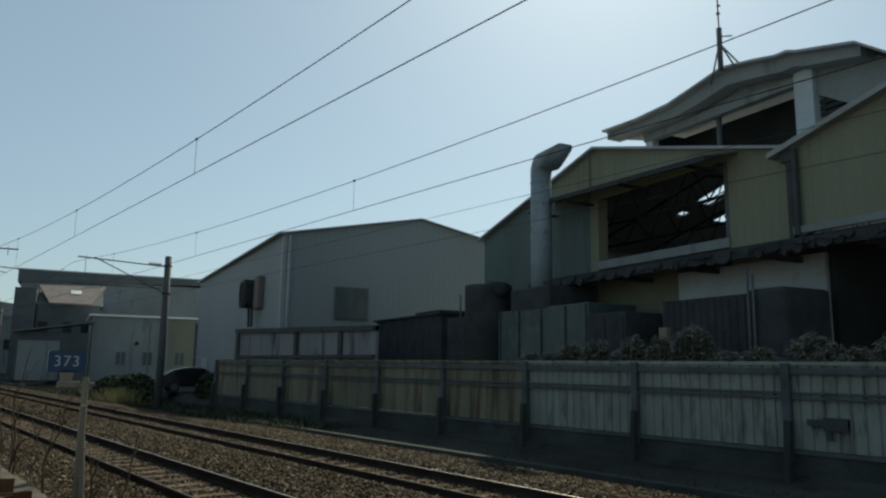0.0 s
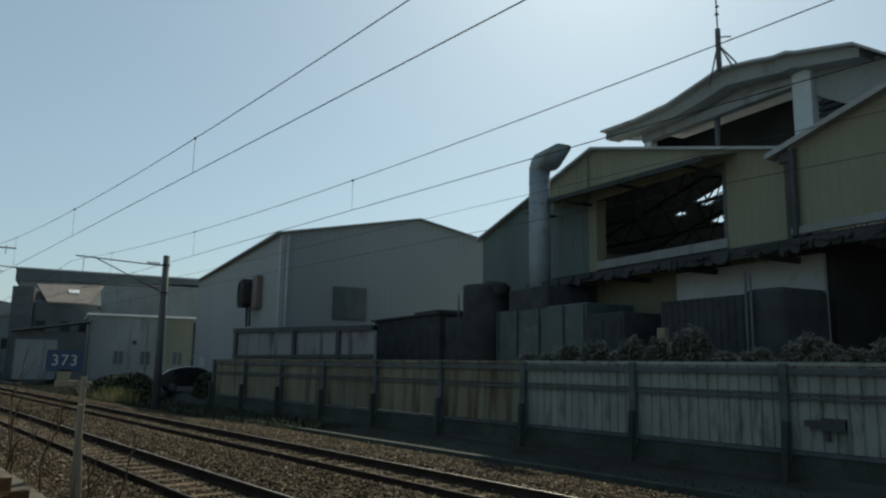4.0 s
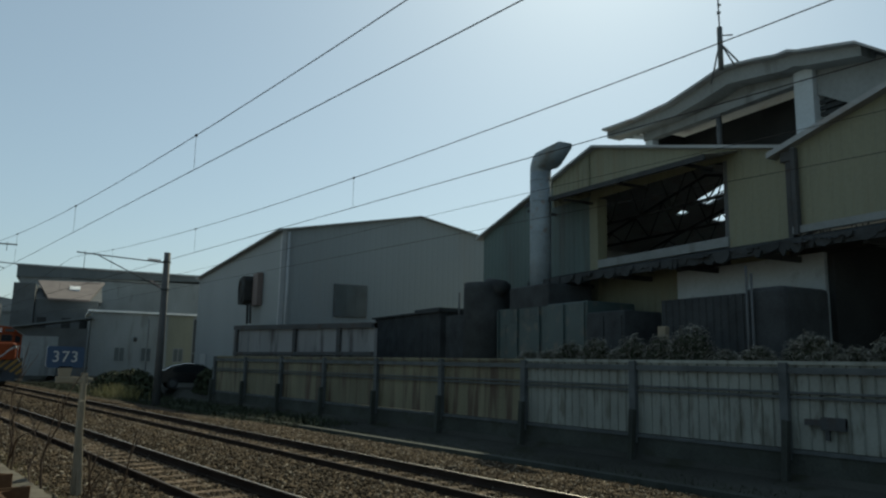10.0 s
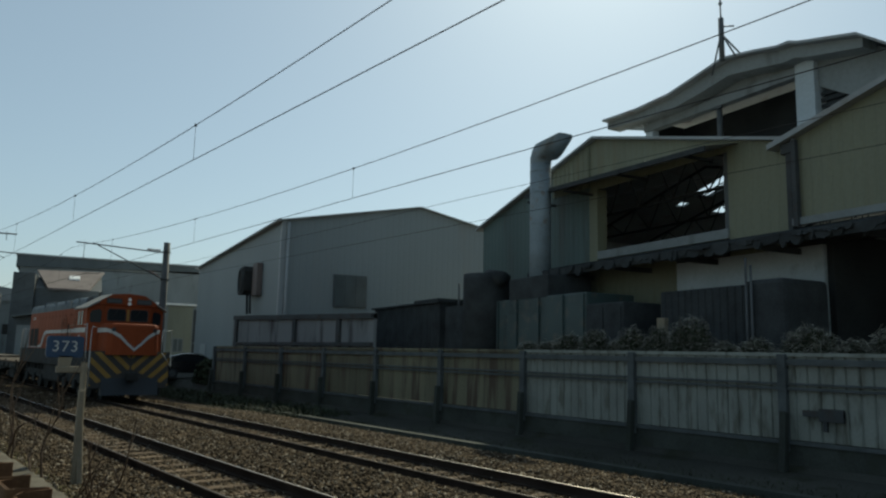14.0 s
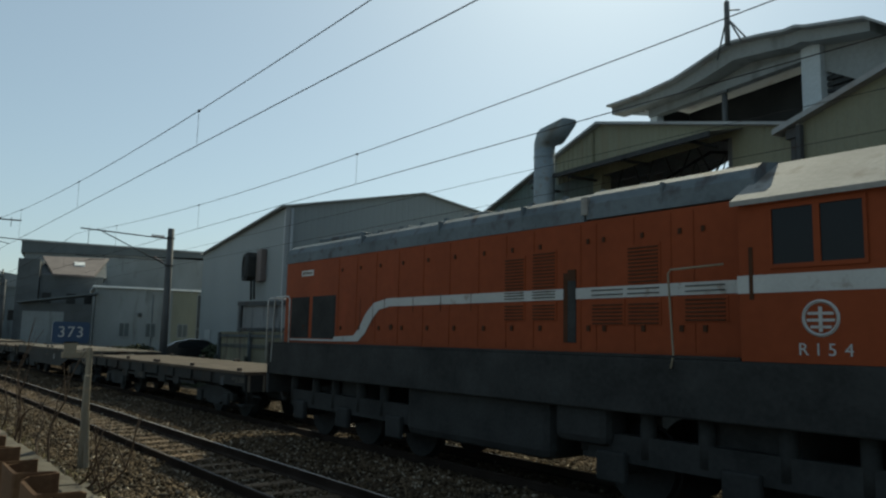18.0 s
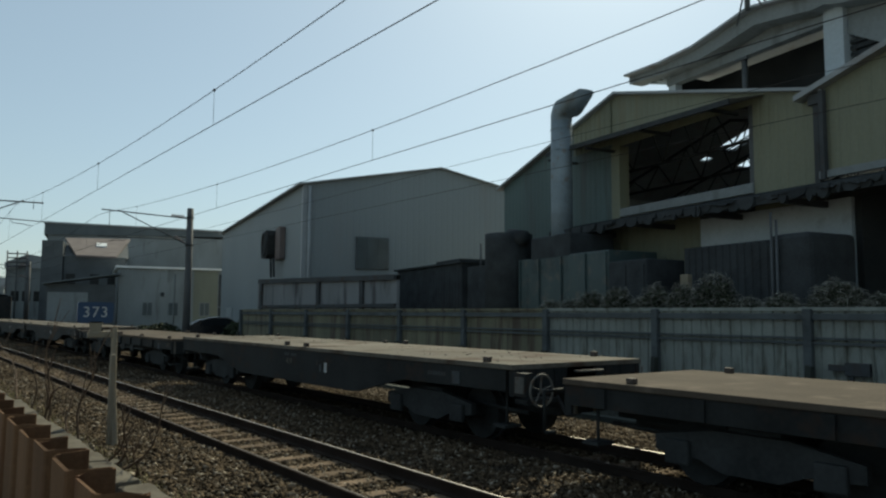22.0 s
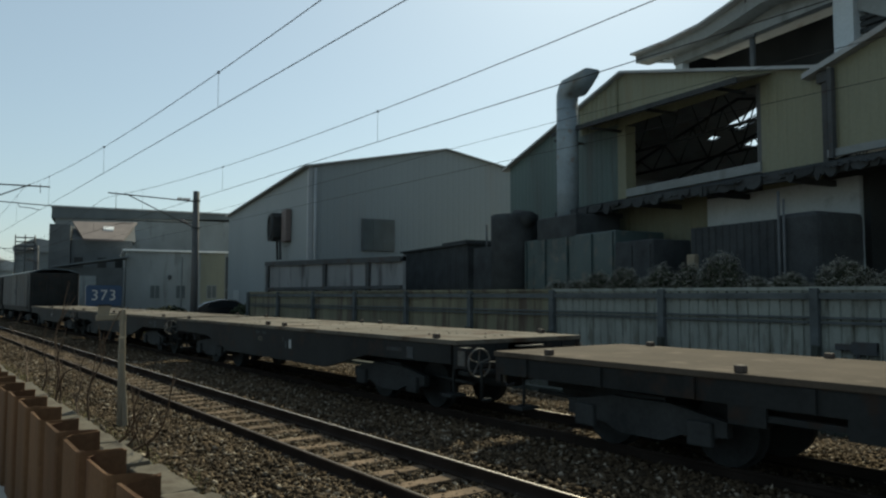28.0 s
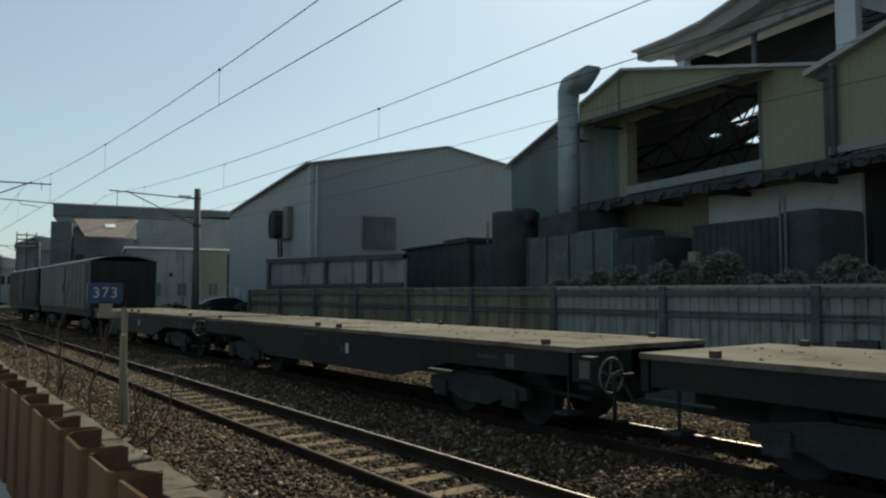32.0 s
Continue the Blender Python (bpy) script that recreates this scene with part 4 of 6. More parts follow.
def blades(name, n, spot, height, spread, material, thick=0.012, bend=0.5, leaf=0.0):
    """A tangle of thin curved stems as one mesh."""
    vs, fs = [], []
    for i in range(n):
        x, y, z = spot(i)
        a, l = random.uniform(0, 2 * math.pi), height * random.uniform(0.45, 1.0)
        dx, dy = math.cos(a) * spread * random.random(), math.sin(a) * spread * random.random()
        sx, sy = -math.sin(a) * thick, math.cos(a) * thick
        k = len(vs)
        for f in (0, 0.35, 0.7, 1.0):
            w = 1 - 0.8 * f
            px, py, pz = x + dx * f ** 1.5, y + dy * f ** 1.5, z + l * (f - bend * 0.5 * f * f)
            vs += [(px - sx * w, py - sy * w, pz), (px + sx * w, py + sy * w, pz)]
        fs += [(k + 2 * j, k + 2 * j + 1, k + 2 * j + 3, k + 2 * j + 2) for j in range(3)]
    me = bpy.data.meshes.new(name)
    me.from_pydata(vs, [], fs)
    me.materials.append(material)
    return me


def tangle(name, n, rx, ry, rz, material, length=0.5, thick=0.006, shell=0.55):
    """A mound of looping dry vines: short arched strips on and inside a half ellipsoid."""
    vs, fs = [], []
    for i in range(n):
        a, b = random.uniform(0, 2 * math.pi), math.asin(random.random())
        q = random.uniform(shell, 1.05)
        c = Vector((rx * math.cos(a) * math.cos(b) * q, ry * math.sin(a) * math.cos(b) * q, rz * math.sin(b) * q))
        d = Vector((random.gauss(0, 1), random.gauss(0, 1), random.gauss(0, 0.5))).normalized()
        up = Vector((0, 0, 1))
        side = d.cross(Vector((random.gauss(0, 1), random.gauss(0, 1), random.gauss(0, 1)))).normalized() * thick
        l, k = length * random.uniform(0.3, 1), len(vs)
        for f in (-1, -0.4, 0.4, 1):
            p = c + d * (0.5 * l * f) + up * (0.22 * l * (1 - f * f))
            vs += [tuple(p - side), tuple(p + side)]
        fs += [(k + 2 * j, k + 2 * j + 1, k + 2 * j + 3, k + 2 * j + 2) for j in range(3)]
    me = bpy.data.meshes.new(name)
    me.from_pydata(vs, [], fs)
    me.materials.append(material)
    return me


# ---- dry vines heaped over the fence top ----
random.seed(4)
for x, top, rx in ((-15.9, 2.36, 0.42), (-15.05, 2.40, 0.45), (-14.3, 2.62, 0.5), (-13.35, 2.72, 0.55), (-12.55, 2.42, 0.35), (-12.1, 2.74, 0.5), (-11.25, 2.78, 0.42), (-10.35, 2.98, 0.68), (-9.45, 2.38, 0.42), (-8.65, 2.45, 0.5), (-7.45, 2.70, 0.72), (-6.55, 2.42, 0.4), (-5.5, 2.78, 0.85), (-4.0, 2.6, 0.9)):
    sh = thing("vine_mound", pose(x, 16.3, 1.75), "rounded mound of dry grey tangled vines over the fence", "dry shrub", "dry shrubs along the fence")
    h = top - 1.83
    # the last, outermost strands are pale to paint in the rim light
    for kind_name, n, k, material, length, thick in (("vine_tangle", 2600, 1.0, M_VINE, 0.22, 0.004), ("foliage", 2200, 0.92, M_LEAF, 0.10, 0.022), ("wiry_growth", 420, 1.03, M_RIMLIT, 0.24, 0.0035)):
        ob = new(kind_name, tangle(kind_name, int(n * rx), rx * k, 0.5 * k, h * k, material, length, thick, 0.9 if kind_name == "wiry_growth" else 0.55))
        ob.parent = sh
        tagged(ob, kind="stuff")
    bars("stalk", [[(0, 0, -1.65), (0.05, 0.05, -0.8), (0, 0, 0.3)]], 0.03, M_TWIG, sh)
crate = thing("pale_crate", pose(-11.6, 16.95, 0.1), "pale plastic crate standing on a stack behind the fence", "crate")
boxes("crate_body", [(-0.12, 0.12, -0.1, 0.1, 2.45, 2.86)], M_CREAM, crate, r=0.02)
each("stand", [(-0.1, 0.1, -0.1, 0.1, 0, 2.45)], M_STEEL, crate)

# ---- weeds and bare saplings beside the kerb ----
random.seed(9)
for x, z0, hgt, reach, curl in ((-13.85, -0.05, 1.75, 0.5, 0.3), (-13.6, -0.05, 1.15, 0.1, 0.1), (-10.35, -0.06, 1.25, 3.2, 1.7), (-11.1, -0.05, 1.4, 0.8, 0.3), (-14.0, -0.05, 0.95, 2.7, 0.6), (-16.3, -0.05, 1.2, -3.3, 0.8), (-9.4, -0.05, 0.8, 0.9, 1.2), (-11.6, -0.05, 0.9, -0.5, 1.0), (-15.1, -0.05, 1.3, 0.3, 1.0), (-10.0, -0.06, 0.9, 1.4, 1.4), (-8.6, -0.06, 0.55, 0.5, 1.0)):
    tw = thing("bare_sapling", pose(x, 2.25, z0), "thin leafless sapling growing at the kerb", "sapling", "bare saplings")
    stem = [(reach * f ** (1 / max(curl, 0.6)) + 0.03 * math.sin(9 * f + x), 0.05 * math.cos(7 * f + x), hgt * f ** max(curl, 0.7)) for f in [k / 8 for k in range(9)]]
    bm = bmesh.new()
    tube(bm, stem, 0.019, 6, 0.005)
    part("stem", bm, M_TWIG, tw)
    for k in range(3):
        p = stem[3 + 2 * k]
        a = random.uniform(0, 6.28)
        l = max(hgt, 0.7) * random.uniform(0.18, 0.42)
        sx = (1 if reach > 0 else -1) * abs(math.cos(a)) * (0.5 + 0.5 * min(abs(reach), 1.5))
        tip = [(p[0] + sx * l * f, p[1] + 0.5 * l * math.sin(a) * f, p[2] + l * f ** 0.8) for f in (0, 0.35, 0.7, 1.0)]
        bm = bmesh.new()
        tube(bm, tip, 0.009, 5, 0.003)
        twig = part("twig", bm, M_TWIG, tw)
        bm = bmesh.new()
        q = tip[1]
        tube(bm, [q, (q[0] - 0.12 * l, q[1] + 0.1 * l, q[2] + 0.3 * l), (q[0] - 0.15 * l, q[1] + 0.16 * l, q[2] + 0.55 * l)], 0.004, 4, 0.0015)
        part("shoot", bm, M_TWIG, twig)
weeds = tagged(new("weeds", blades("weeds", 2600, lambda i: (random.uniform(-24, 1), random.gauss(2.35, 0.16), -0.08), 0.16, 0.12, M_GRASS, 0.004)), "short dry weeds along the kerb", "weeds", kind="stuff")
tuft = tagged(new("grass_tuft", blades("grass_tuft", 900, lambda i: (random.gauss(-43, 1.0), random.gauss(11.9, 0.5), -0.5), 1.35, 0.7, M_GRASS, 0.014)), "tall yellow-green grass at the foot of the mast", "grass", kind="stuff")
for x, y, z, rx, ry, rz, n in ((-45.8, 13.6, -0.45, 3.6, 1.1, 1.55, 5200), (-51.5, 14.2, -0.4, 4.0, 1.2, 1.3, 3600), (-40.4, 16.2, 0.0, 1.5, 0.8, 1.35, 1700)):
    hedge = tagged(new("low_bush", tangle("low_bush", n, rx, ry, rz, M_LEAF, 0.32, 0.05)), "dark leafy bush growing wild beside the yard", "bush", kind="stuff")
    hedge.matrix_basis = pose(x, y, z)
# these weeds are added to darken the ground beyond the far track
scrub = tagged(new("dark_weeds", blades("dark_weeds", 15000, lambda i: (random.uniform(-70, -23), random.uniform(10.6, 14.8), -0.45), 0.42, 0.35, M_LEAF, 0.02)), "dark low weeds added to darken the strip between track and yard", "weeds", kind="stuff")
scrub = tagged(new("dark_weeds", blades("dark_weeds", 9000, lambda i: (random.uniform(-23, 2), random.uniform(12.0, 15.3), -0.5), 0.22, 0.2, M_LEAF, 0.012)), "dark low weeds at the foot of the fence", "weeds", kind="stuff")

# ---- parked car ----
car = thing("parked_car", pose(-45.0, 16.9, 0.1, 0, 0, 80), "dark hatchback car parked in the yard", "car")
SIDE = [(-2.15, 0.35), (-2.2, 0.75), (-2.05, 0.98), (-1.45, 1.30), (-0.7, 1.46), (0.25, 1.44), (1.0, 1.02), (1.75, 0.90), (2.12, 0.72), (2.18, 0.35)]
bm = bmesh.new()
prism(bm, SIDE, -0.85, 0.85, "y")
bmesh.ops.bevel(bm, geom=bm.edges[:], offset=0.06, segments=2, affect="EDGES")
body = part("body", bm, M_CAR, car, "black body")
bm = bmesh.new()
prism(bm, [(-1.4, 1.0), (-1.25, 1.28), (-0.7, 1.40), (0.2, 1.38), (0.85, 1.0)], -0.865, -0.83, "y")
part("side_window", bm, M_GLASSDARK, car)
# bright bar added for the pale line along the roof
bars("roof_line", [[(-2.0, -0.82, 1.0), (-1.45, -0.78, 1.32), (-0.7, -0.76, 1.49), (0.25, -0.76, 1.47), (1.0, -0.8, 1.05)]], 0.03, M_CHROME, car, "bright roof line")
for x in (-1.35, 1.35):
    for y in (-0.86, 0.7):
        bm = bmesh.new()
        tube(bm, [(x, y, 0.32), (x, y + 0.18, 0.32)], 0.32, 18)
        wh = part("wheel", bm, M_TYRE, car)
        bm = bmesh.new()
        tube(bm, [(x, y - 0.012, 0.32), (x, y + 0.02, 0.32)], 0.2, 12)
        part("rim", bm, M_POST, wh)

# ---- locomotive (front at x = 0, runs towards +x) ----
NEAR, HOOD = -1.33, -1.03


def loco():
    l = thing("diesel_locomotive", pose(0, 0, 0), "orange diesel locomotive with white stripe and black-yellow hazard pilot", "locomotive")
    # underframe, fuel tank, bogies
    boxes("underframe", [(-12.75, -0.15, -1.33, 1.33, 1.12, 1.72)], M_BLACK, l, "black underframe", 0.02)
    boxes("fuel_tank", [(-8.2, -5.2, -1.2, 1.2, 0.42, 1.3)], M_BLACK, l, r=0.12)
    boxes("air_tank", [(-5.1, -4.3, -1.25, -0.8, 0.7, 1.2)], M_BLACK, l, r=0.1)
    for c in (-2.75, -10.1):
        bg = boxes("bogie", [(c - 0.5, c + 0.5, -0.98, 0.98, 0.6, 1.1)], M_BLACK, l)
        each("side_frame", [(c - 2.0, c + 2.0, -1.12, -0.98, 0.55, 0.85), (c - 2.0, c + 2.0, 0.98, 1.12, 0.55, 0.85)], M_BLACK, bg)
        for dx in (-1.55, 0, 1.55):
            bm = bmesh.new()
            for s in (-1, 1):
                tube(bm, [(c + dx, s * 0.50, 0.46), (c + dx, s * 0.63, 0.46)], 0.46, 24)
                tube(bm, [(c + dx, s * 0.47, 0.46), (c + dx, s * 0.50, 0.46)], 0.49, 24)
            tube(bm, [(c + dx, -1.0, 0.46), (c + dx, 1.0, 0.46)], 0.08, 10)
            part("wheelset", bm, M_BLACK, bg, smooth=False)
            boxes("axle_box", [(c + dx - 0.2, c + dx + 0.2, -1.2, -1.1, 0.32, 0.66)], M_BLACK, bg, r=0.03)
            for q in (-0.42, 0.42):
                bars("spring", [[(c + dx + q, -1.05, 0.62), (c + dx + q, -1.05, 1.12)]], 0.09, M_BLACK, bg)
    # long hood, narrower than the cab, between two walkways, with rounded grey roof shoulders
    bm = bmesh.new()
    prism(bm, [(HOOD, 1.72), (HOOD, 3.34), (-HOOD, 3.34), (-HOOD, 1.72)], -12.70, -2.62, "x")
    hood = part("long_hood", bm, M_ORANGE, l, "orange engine hood with dusty streaks")
    sh = [(HOOD - 0.01, 3.34), (HOOD - 0.005, 3.53), (HOOD + 0.06, 3.64), (HOOD + 0.17, 3.71), (-0.40, 3.79), (0, 3.81), (0.40, 3.79), (-HOOD - 0.17, 3.71), (-HOOD - 0.06, 3.64), (-HOOD + 0.005, 3.53), (-HOOD + 0.01, 3.34)]
    bm = bmesh.new()
    prism(bm, sh, -12.74, -4.80, "x")
    part("hood_roof", bm, M_LOCOROOF, l, "blue-grey rounded roof")
    bm = bmesh.new()
    prism(bm, [(y, z + 0.02) for y, z in sh], -4.76, -2.6, "x")
    part("hood_roof", bm, M_LOCOROOF, l, "blue-grey rounded roof")
    boxes("roof_joint", [(-4.83, -4.73, HOOD - 0.030, HOOD + 0.02, 3.42, 3.64)], M_CABROOF, hood, "pale worn joint of the roof")
    boxes("roof_fan", [(-12.3, -10.7, -0.55, 0.55, 3.79, 3.88)], M_LOCOROOF, l, r=0.03)
    boxes("roof_fan", [(-10.5, -9.3, -0.45, 0.45, 3.79, 3.86)], M_LOCOROOF, l, r=0.03)
    boxes("exhaust_stack", [(-8.1, -7.5, -0.2, 0.2, 3.80, 3.93)], M_LOCOROOF, l, r=0.03)
    for k in range(11):
        boxes("roof_lug", [(-10.3 + 0.62 * k, -10.24 + 0.62 * k, HOOD + 0.20, HOOD + 0.26, 3.68, 3.76)], M_LOCOROOF, l)
    for x in (-9.9, -7.7, -5.9, -3.7):
        boxes("roof_seam", [(x, x + 0.03, HOOD - 0.012, HOOD + 0.10, 3.45, 3.665)], M_LOCOROOF, l)
    # rear radiator grilles
    for a, b in ((-12.44, -11.70), (-11.57, -10.70)):
        g = boxes("radiator_grille", [(a, b, HOOD - 0.004, HOOD + 0.03, 1.84, 2.64)], M_BLACK, hood, "black radiator grille")
        for k in range(10):
            boxes("slat", [(a + 0.03, b - 0.03, HOOD - 0.016, HOOD - 0.0045, 1.88 + 0.075 * k, 1.903 + 0.075 * k)], M_BLACK, g)
    # louvres and doors of the hood
    for a, b, z0, z1 in ((-6.22, -5.81, 2.54, 3.0), (-6.22, -5.81, 2.13, 2.37), (-5.69, -5.25, 2.54, 3.03), (-5.69, -5.25, 2.13, 2.37), (-4.70, -4.20, 2.07, 2.37), (-4.17, -3.71, 2.54, 3.0), (-4.17, -3.71, 2.07, 2.37), (-3.43, -2.91, 2.10, 2.37)):
        lv = boxes("louvre_panel", [(a, b, HOOD - 0.008, HOOD + 0.012, z0, z1)], M_ORANGE, hood)
        for k in range(int((z1 - z0) / 0.043)):
            boxes("louvre", [(a + 0.03, b - 0.03, HOOD - 0.020, HOOD - 0.0085, z0 + 0.014 + 0.043 * k, z0 + 0.031 + 0.043 * k)], M_RUSTLINE, lv)
    for a, b in ((-6.20, -5.83), (-5.67, -5.27), (-4.68, -4.22), (-4.15, -3.73), (-3.40, -2.94)):
        each("stripe_louvre", [(a, b, HOOD - 0.020, HOOD - 0.0105, z, z + 0.012) for z in ((2.42, 2.458, 2.495) if a < -5 else (2.425, 2.48))], M_GEAR, hood)
    boxes("hood_door_gap", [(-5.06, -4.93, HOOD - 0.012, HOOD + 0.02, 1.86, 2.62)], M_GEAR, hood, "dark open door slot")
    boxes("door_edge", [(-5.13, -5.06, HOOD - 0.014, HOOD + 0.02, 1.86, 2.72), (-5.06, -4.93, HOOD - 0.014, HOOD + 0.02, 2.62, 2.76)], M_RUSTLINE, hood, "rusty edge of the door slot")
    for x in (-10.62, -10.0, -9.38, -8.72, -8.05, -7.4, -6.75, -6.18, -5.66, -4.86, -4.62, -4.07, -3.58, -3.3):
        boxes("door_seam", [(x, x + 0.008, HOOD - 0.006, HOOD + 0.01, 1.78, 3.30)], M_SEAM, hood)
        boxes("latch", [(x + 0.10, x + 0.15, HOOD - 0.016, HOOD + 0.01, 2.0, 2.07)], M_RUSTLINE, hood)
        boxes("latch", [(x + 0.10, x + 0.14, HOOD - 0.016, HOOD + 0.01, 3.06, 3.12)], M_RUSTLINE, hood)
    for x in (-11.9, -8.9):
        bm = bmesh.new()
        tube(bm, [(x, HOOD - 0.012, 2.05), (x, HOOD + 0.01, 2.05)], 0.05, 10)
        part("filler_cap", bm, M_RUSTLINE, hood)
    boxes("name_plate", [(-12.05, -11.58, HOOD - 0.010, HOOD + 0.01, 3.05, 3.16)], M_STRIPE, hood, "pale maker's plate")
    boxes("plate_mark", [(-12.0 + 0.055 * k, -11.965 + 0.055 * k, HOOD - 0.013, HOOD - 0.0105, 3.085, 3.125) for k in range(7)], M_RUSTLINE, hood)
    # white stripe in pieces: foot, rise, long run
    bm = bmesh.new()
    run = [(-12.44, 1.79), (-10.72, 1.79), (-9.90, 1.80), (-9.68, 1.94), (-9.47, 2.18), (-9.27, 2.34), (-8.96, 2.39), (-2.64, 2.39)]
    upp = [(-2.64, 2.525), (-9.01, 2.525), (-9.42, 2.46), (-9.68, 2.27), (-9.88, 2.02), (-10.05, 1.90), (-10.72, 1.875), (-10.72, 1.825), (-12.44, 1.825)]
    prism(bm, run + upp, HOOD - 0.010, HOOD + 0.01, "y")
    part("stripe", bm, M_STRIPE, hood, "white stripe sweeping up along the hood")
    for x in (-9.85, -9.45, -9.1, -8.3, -7.6, -6.9):
        boxes("stripe_joint", [(x, x + 0.010, HOOD - 0.013, HOOD - 0.0105, 2.28 if x > -9.2 else 2.05, 2.55)], M_RUSTLINE, hood)
    for sd in (-1, 1):
        boxes("walkway", [(-12.75, -2.64, min(sd * 1.33, sd * 1.04), max(sd * 1.33, sd * 1.04), 1.722, 1.75)], M_BLACK, l, "black walkway plate")
    # cab
    bm = bmesh.new()
    prism(bm, [(NEAR, 1.72), (NEAR, 3.22), (-0.95, 3.45), (-0.55, 3.69), (0, 3.74), (0.55, 3.69), (0.95, 3.45), (-NEAR, 3.22), (-NEAR, 1.72)], -2.62, -1.02, "x")
    cab = part("cab", bm, M_ORANGE, l, "orange driver's cab")
    bm = bmesh.new()
    prism(bm, [(NEAR - 0.08, 3.20), (-0.95, 3.47), (-0.55, 3.71), (0, 3.76), (0.55, 3.71), (0.95, 3.47), (-NEAR + 0.08, 3.20), (-NEAR + 0.08, 3.25), (0.95, 3.53), (0.55, 3.77), (0, 3.82), (-0.55, 3.77), (-0.95, 3.53), (NEAR - 0.08, 3.25)], -2.66, -0.80, "x")
    part("cab_roof", bm, M_CABROOF, l, "pale dusty grey cab roof")
    # windscreen face, set back below the visor, with wide corner faces
    bm = bmesh.new()
    prism(bm, [(-1.02, 1.72), (-0.80, 1.72), (-0.80, 3.32), (-0.76, 3.36), (-1.02, 3.36)], -0.80, 0.80, "y")
    prism(bm, [(-1.0, 3.36), (1.0, 3.36), (0.94, 3.51), (0.55, 3.745), (0, 3.795), (-0.55, 3.745), (-0.94, 3.51)], -1.02, -0.75, "x")
    front = part("cab_front", bm, M_ORANGE, l)
    for s in (-1, 1):
        bm = bmesh.new()
        vs = [bm.verts.new(p) for p in ((-1.02, s * 1.33, 1.72), (-0.80, s * 0.80, 1.72), (-0.80, s * 0.80, 3.34), (-0.86, s * 0.80, 3.54), (-1.02, s * 0.95, 3.44), (-1.02, s * 1.33, 3.21))]
        bm.faces.new(vs)
        part("cab_corner", bm, M_ORANGE, l)
    for c in (-0.39, 0.39):
        bm = bmesh.new()
        out = [(c - 0.29, 2.80), (c + 0.29, 2.80), (c + 0.31, 2.86), (c + 0.31, 3.14), (c + 0.26, 3.22), (c - 0.26, 3.22), (c - 0.31, 3.14), (c - 0.31, 2.86)]
        prism(bm, out, -0.80, -0.792, "x")
        pane = part("windscreen", bm, M_GLASSDARK, front, "dark windscreen")
        bm = bmesh.new()
        rim = [(-0.788, y, z) for y, z in out]
        tube(bm, rim + rim[:1], 0.014, 6)
        part("rubber_seal", bm, M_HAZB, pane)
        bars("wiper", [[(-0.78, c + 0.05, 3.24), (-0.775, c - 0.12, 2.95)]], 0.008, M_HAZB, pane)
    boxes("mullion", [(-0.80, -0.785, -0.035, 0.035, 2.80, 3.22)], M_HAZY, front, "yellowish bar between the windscreens")
    for s in (-1, 1):
        bm = bmesh.new()
        vs = []
        for f, z in ((0.22, 2.72), (0.80, 2.72), (0.84, 2.80), (0.84, 3.10), (0.74, 3.20), (0.28, 3.14), (0.18, 3.04), (0.18, 2.80)):
            vs.append(bm.verts.new((-1.02 + 0.22 * f + 0.006, s * (1.33 - 0.53 * f + 0.006), z)))
        bm.faces.new(vs)
        part("corner_window", bm, M_GLASSDARK, front, "dark corner window")
    for a, b in ((-2.28, -1.90), (-1.84, -1.48)):
        boxes("side_window", [(a, b, NEAR - 0.006, NEAR + 0.03, 2.62, 3.14)], M_GLASSDARK, cab, "dark side window")
        boxes("window_frame", [(a - 0.03, a, NEAR - 0.02, NEAR + 0.03, 2.58, 3.18), (b, b + 0.03, NEAR - 0.02, NEAR + 0.03, 2.58, 3.18), (a, b, NEAR - 0.02, NEAR + 0.03, 3.14, 3.18), (a, b, NEAR - 0.02, NEAR + 0.03, 2.58, 2.62)], M_ORANGE, cab)
    boxes("stripe", [(-2.64, -1.02, NEAR - 0.006, NEAR + 0.02, 2.36, 2.53)], M_STRIPE, cab, "white stripe")
    boxes("door_gap", [(-2.52, -2.48, NEAR - 0.008, NEAR + 0.02, 2.30, 2.80)], M_RUSTLINE, cab)
    # emblem as plain shapes, number beneath
    bm = bmesh.new()
    ring(bm, (-1.87, NEAR - 0.004, 2.12), (0, 1, 0), 0.15, 0.016, 28, 4)
    em = part("emblem", bm, M_STRIPE, cab, "white round emblem of plain bars")
    boxes("emblem_bar", [(-1.980, -1.760, NEAR - 0.01, NEAR + 0.01, 2.15, 2.175), (-1.990, -1.750, NEAR - 0.01, NEAR + 0.01, 2.09, 2.115), (-1.960, -1.780, NEAR - 0.01, NEAR + 0.01, 2.03, 2.055), (-1.885, -1.855, NEAR - 0.011, NEAR + 0.01, 2.0, 2.22)], M_STRIPE, em)
    for ch, x in (("R", -2.03), ("1", -1.90), ("5", -1.78), ("4", -1.64)):
        lettering("number", ch, 0.155, Matrix.Translation((x, NEAR - 0.006, 1.84)) @ Euler((radians(90), 0, 0)).to_matrix().to_4x4(), M_STRIPE, cab, "white painted character")
    # short nose
    bm = bmesh.new()
    half = [(-0.80, -0.97), (-0.15, -0.94), (0.02, -0.87), (0.13, -0.72), (0.20, -0.45), (0.24, 0.0), (0.20, 0.45), (0.13, 0.72), (0.02, 0.87), (-0.15, 0.94), (-0.80, 0.97)]
    lo = [bm.verts.new((x, y, 1.60)) for x, y in half]
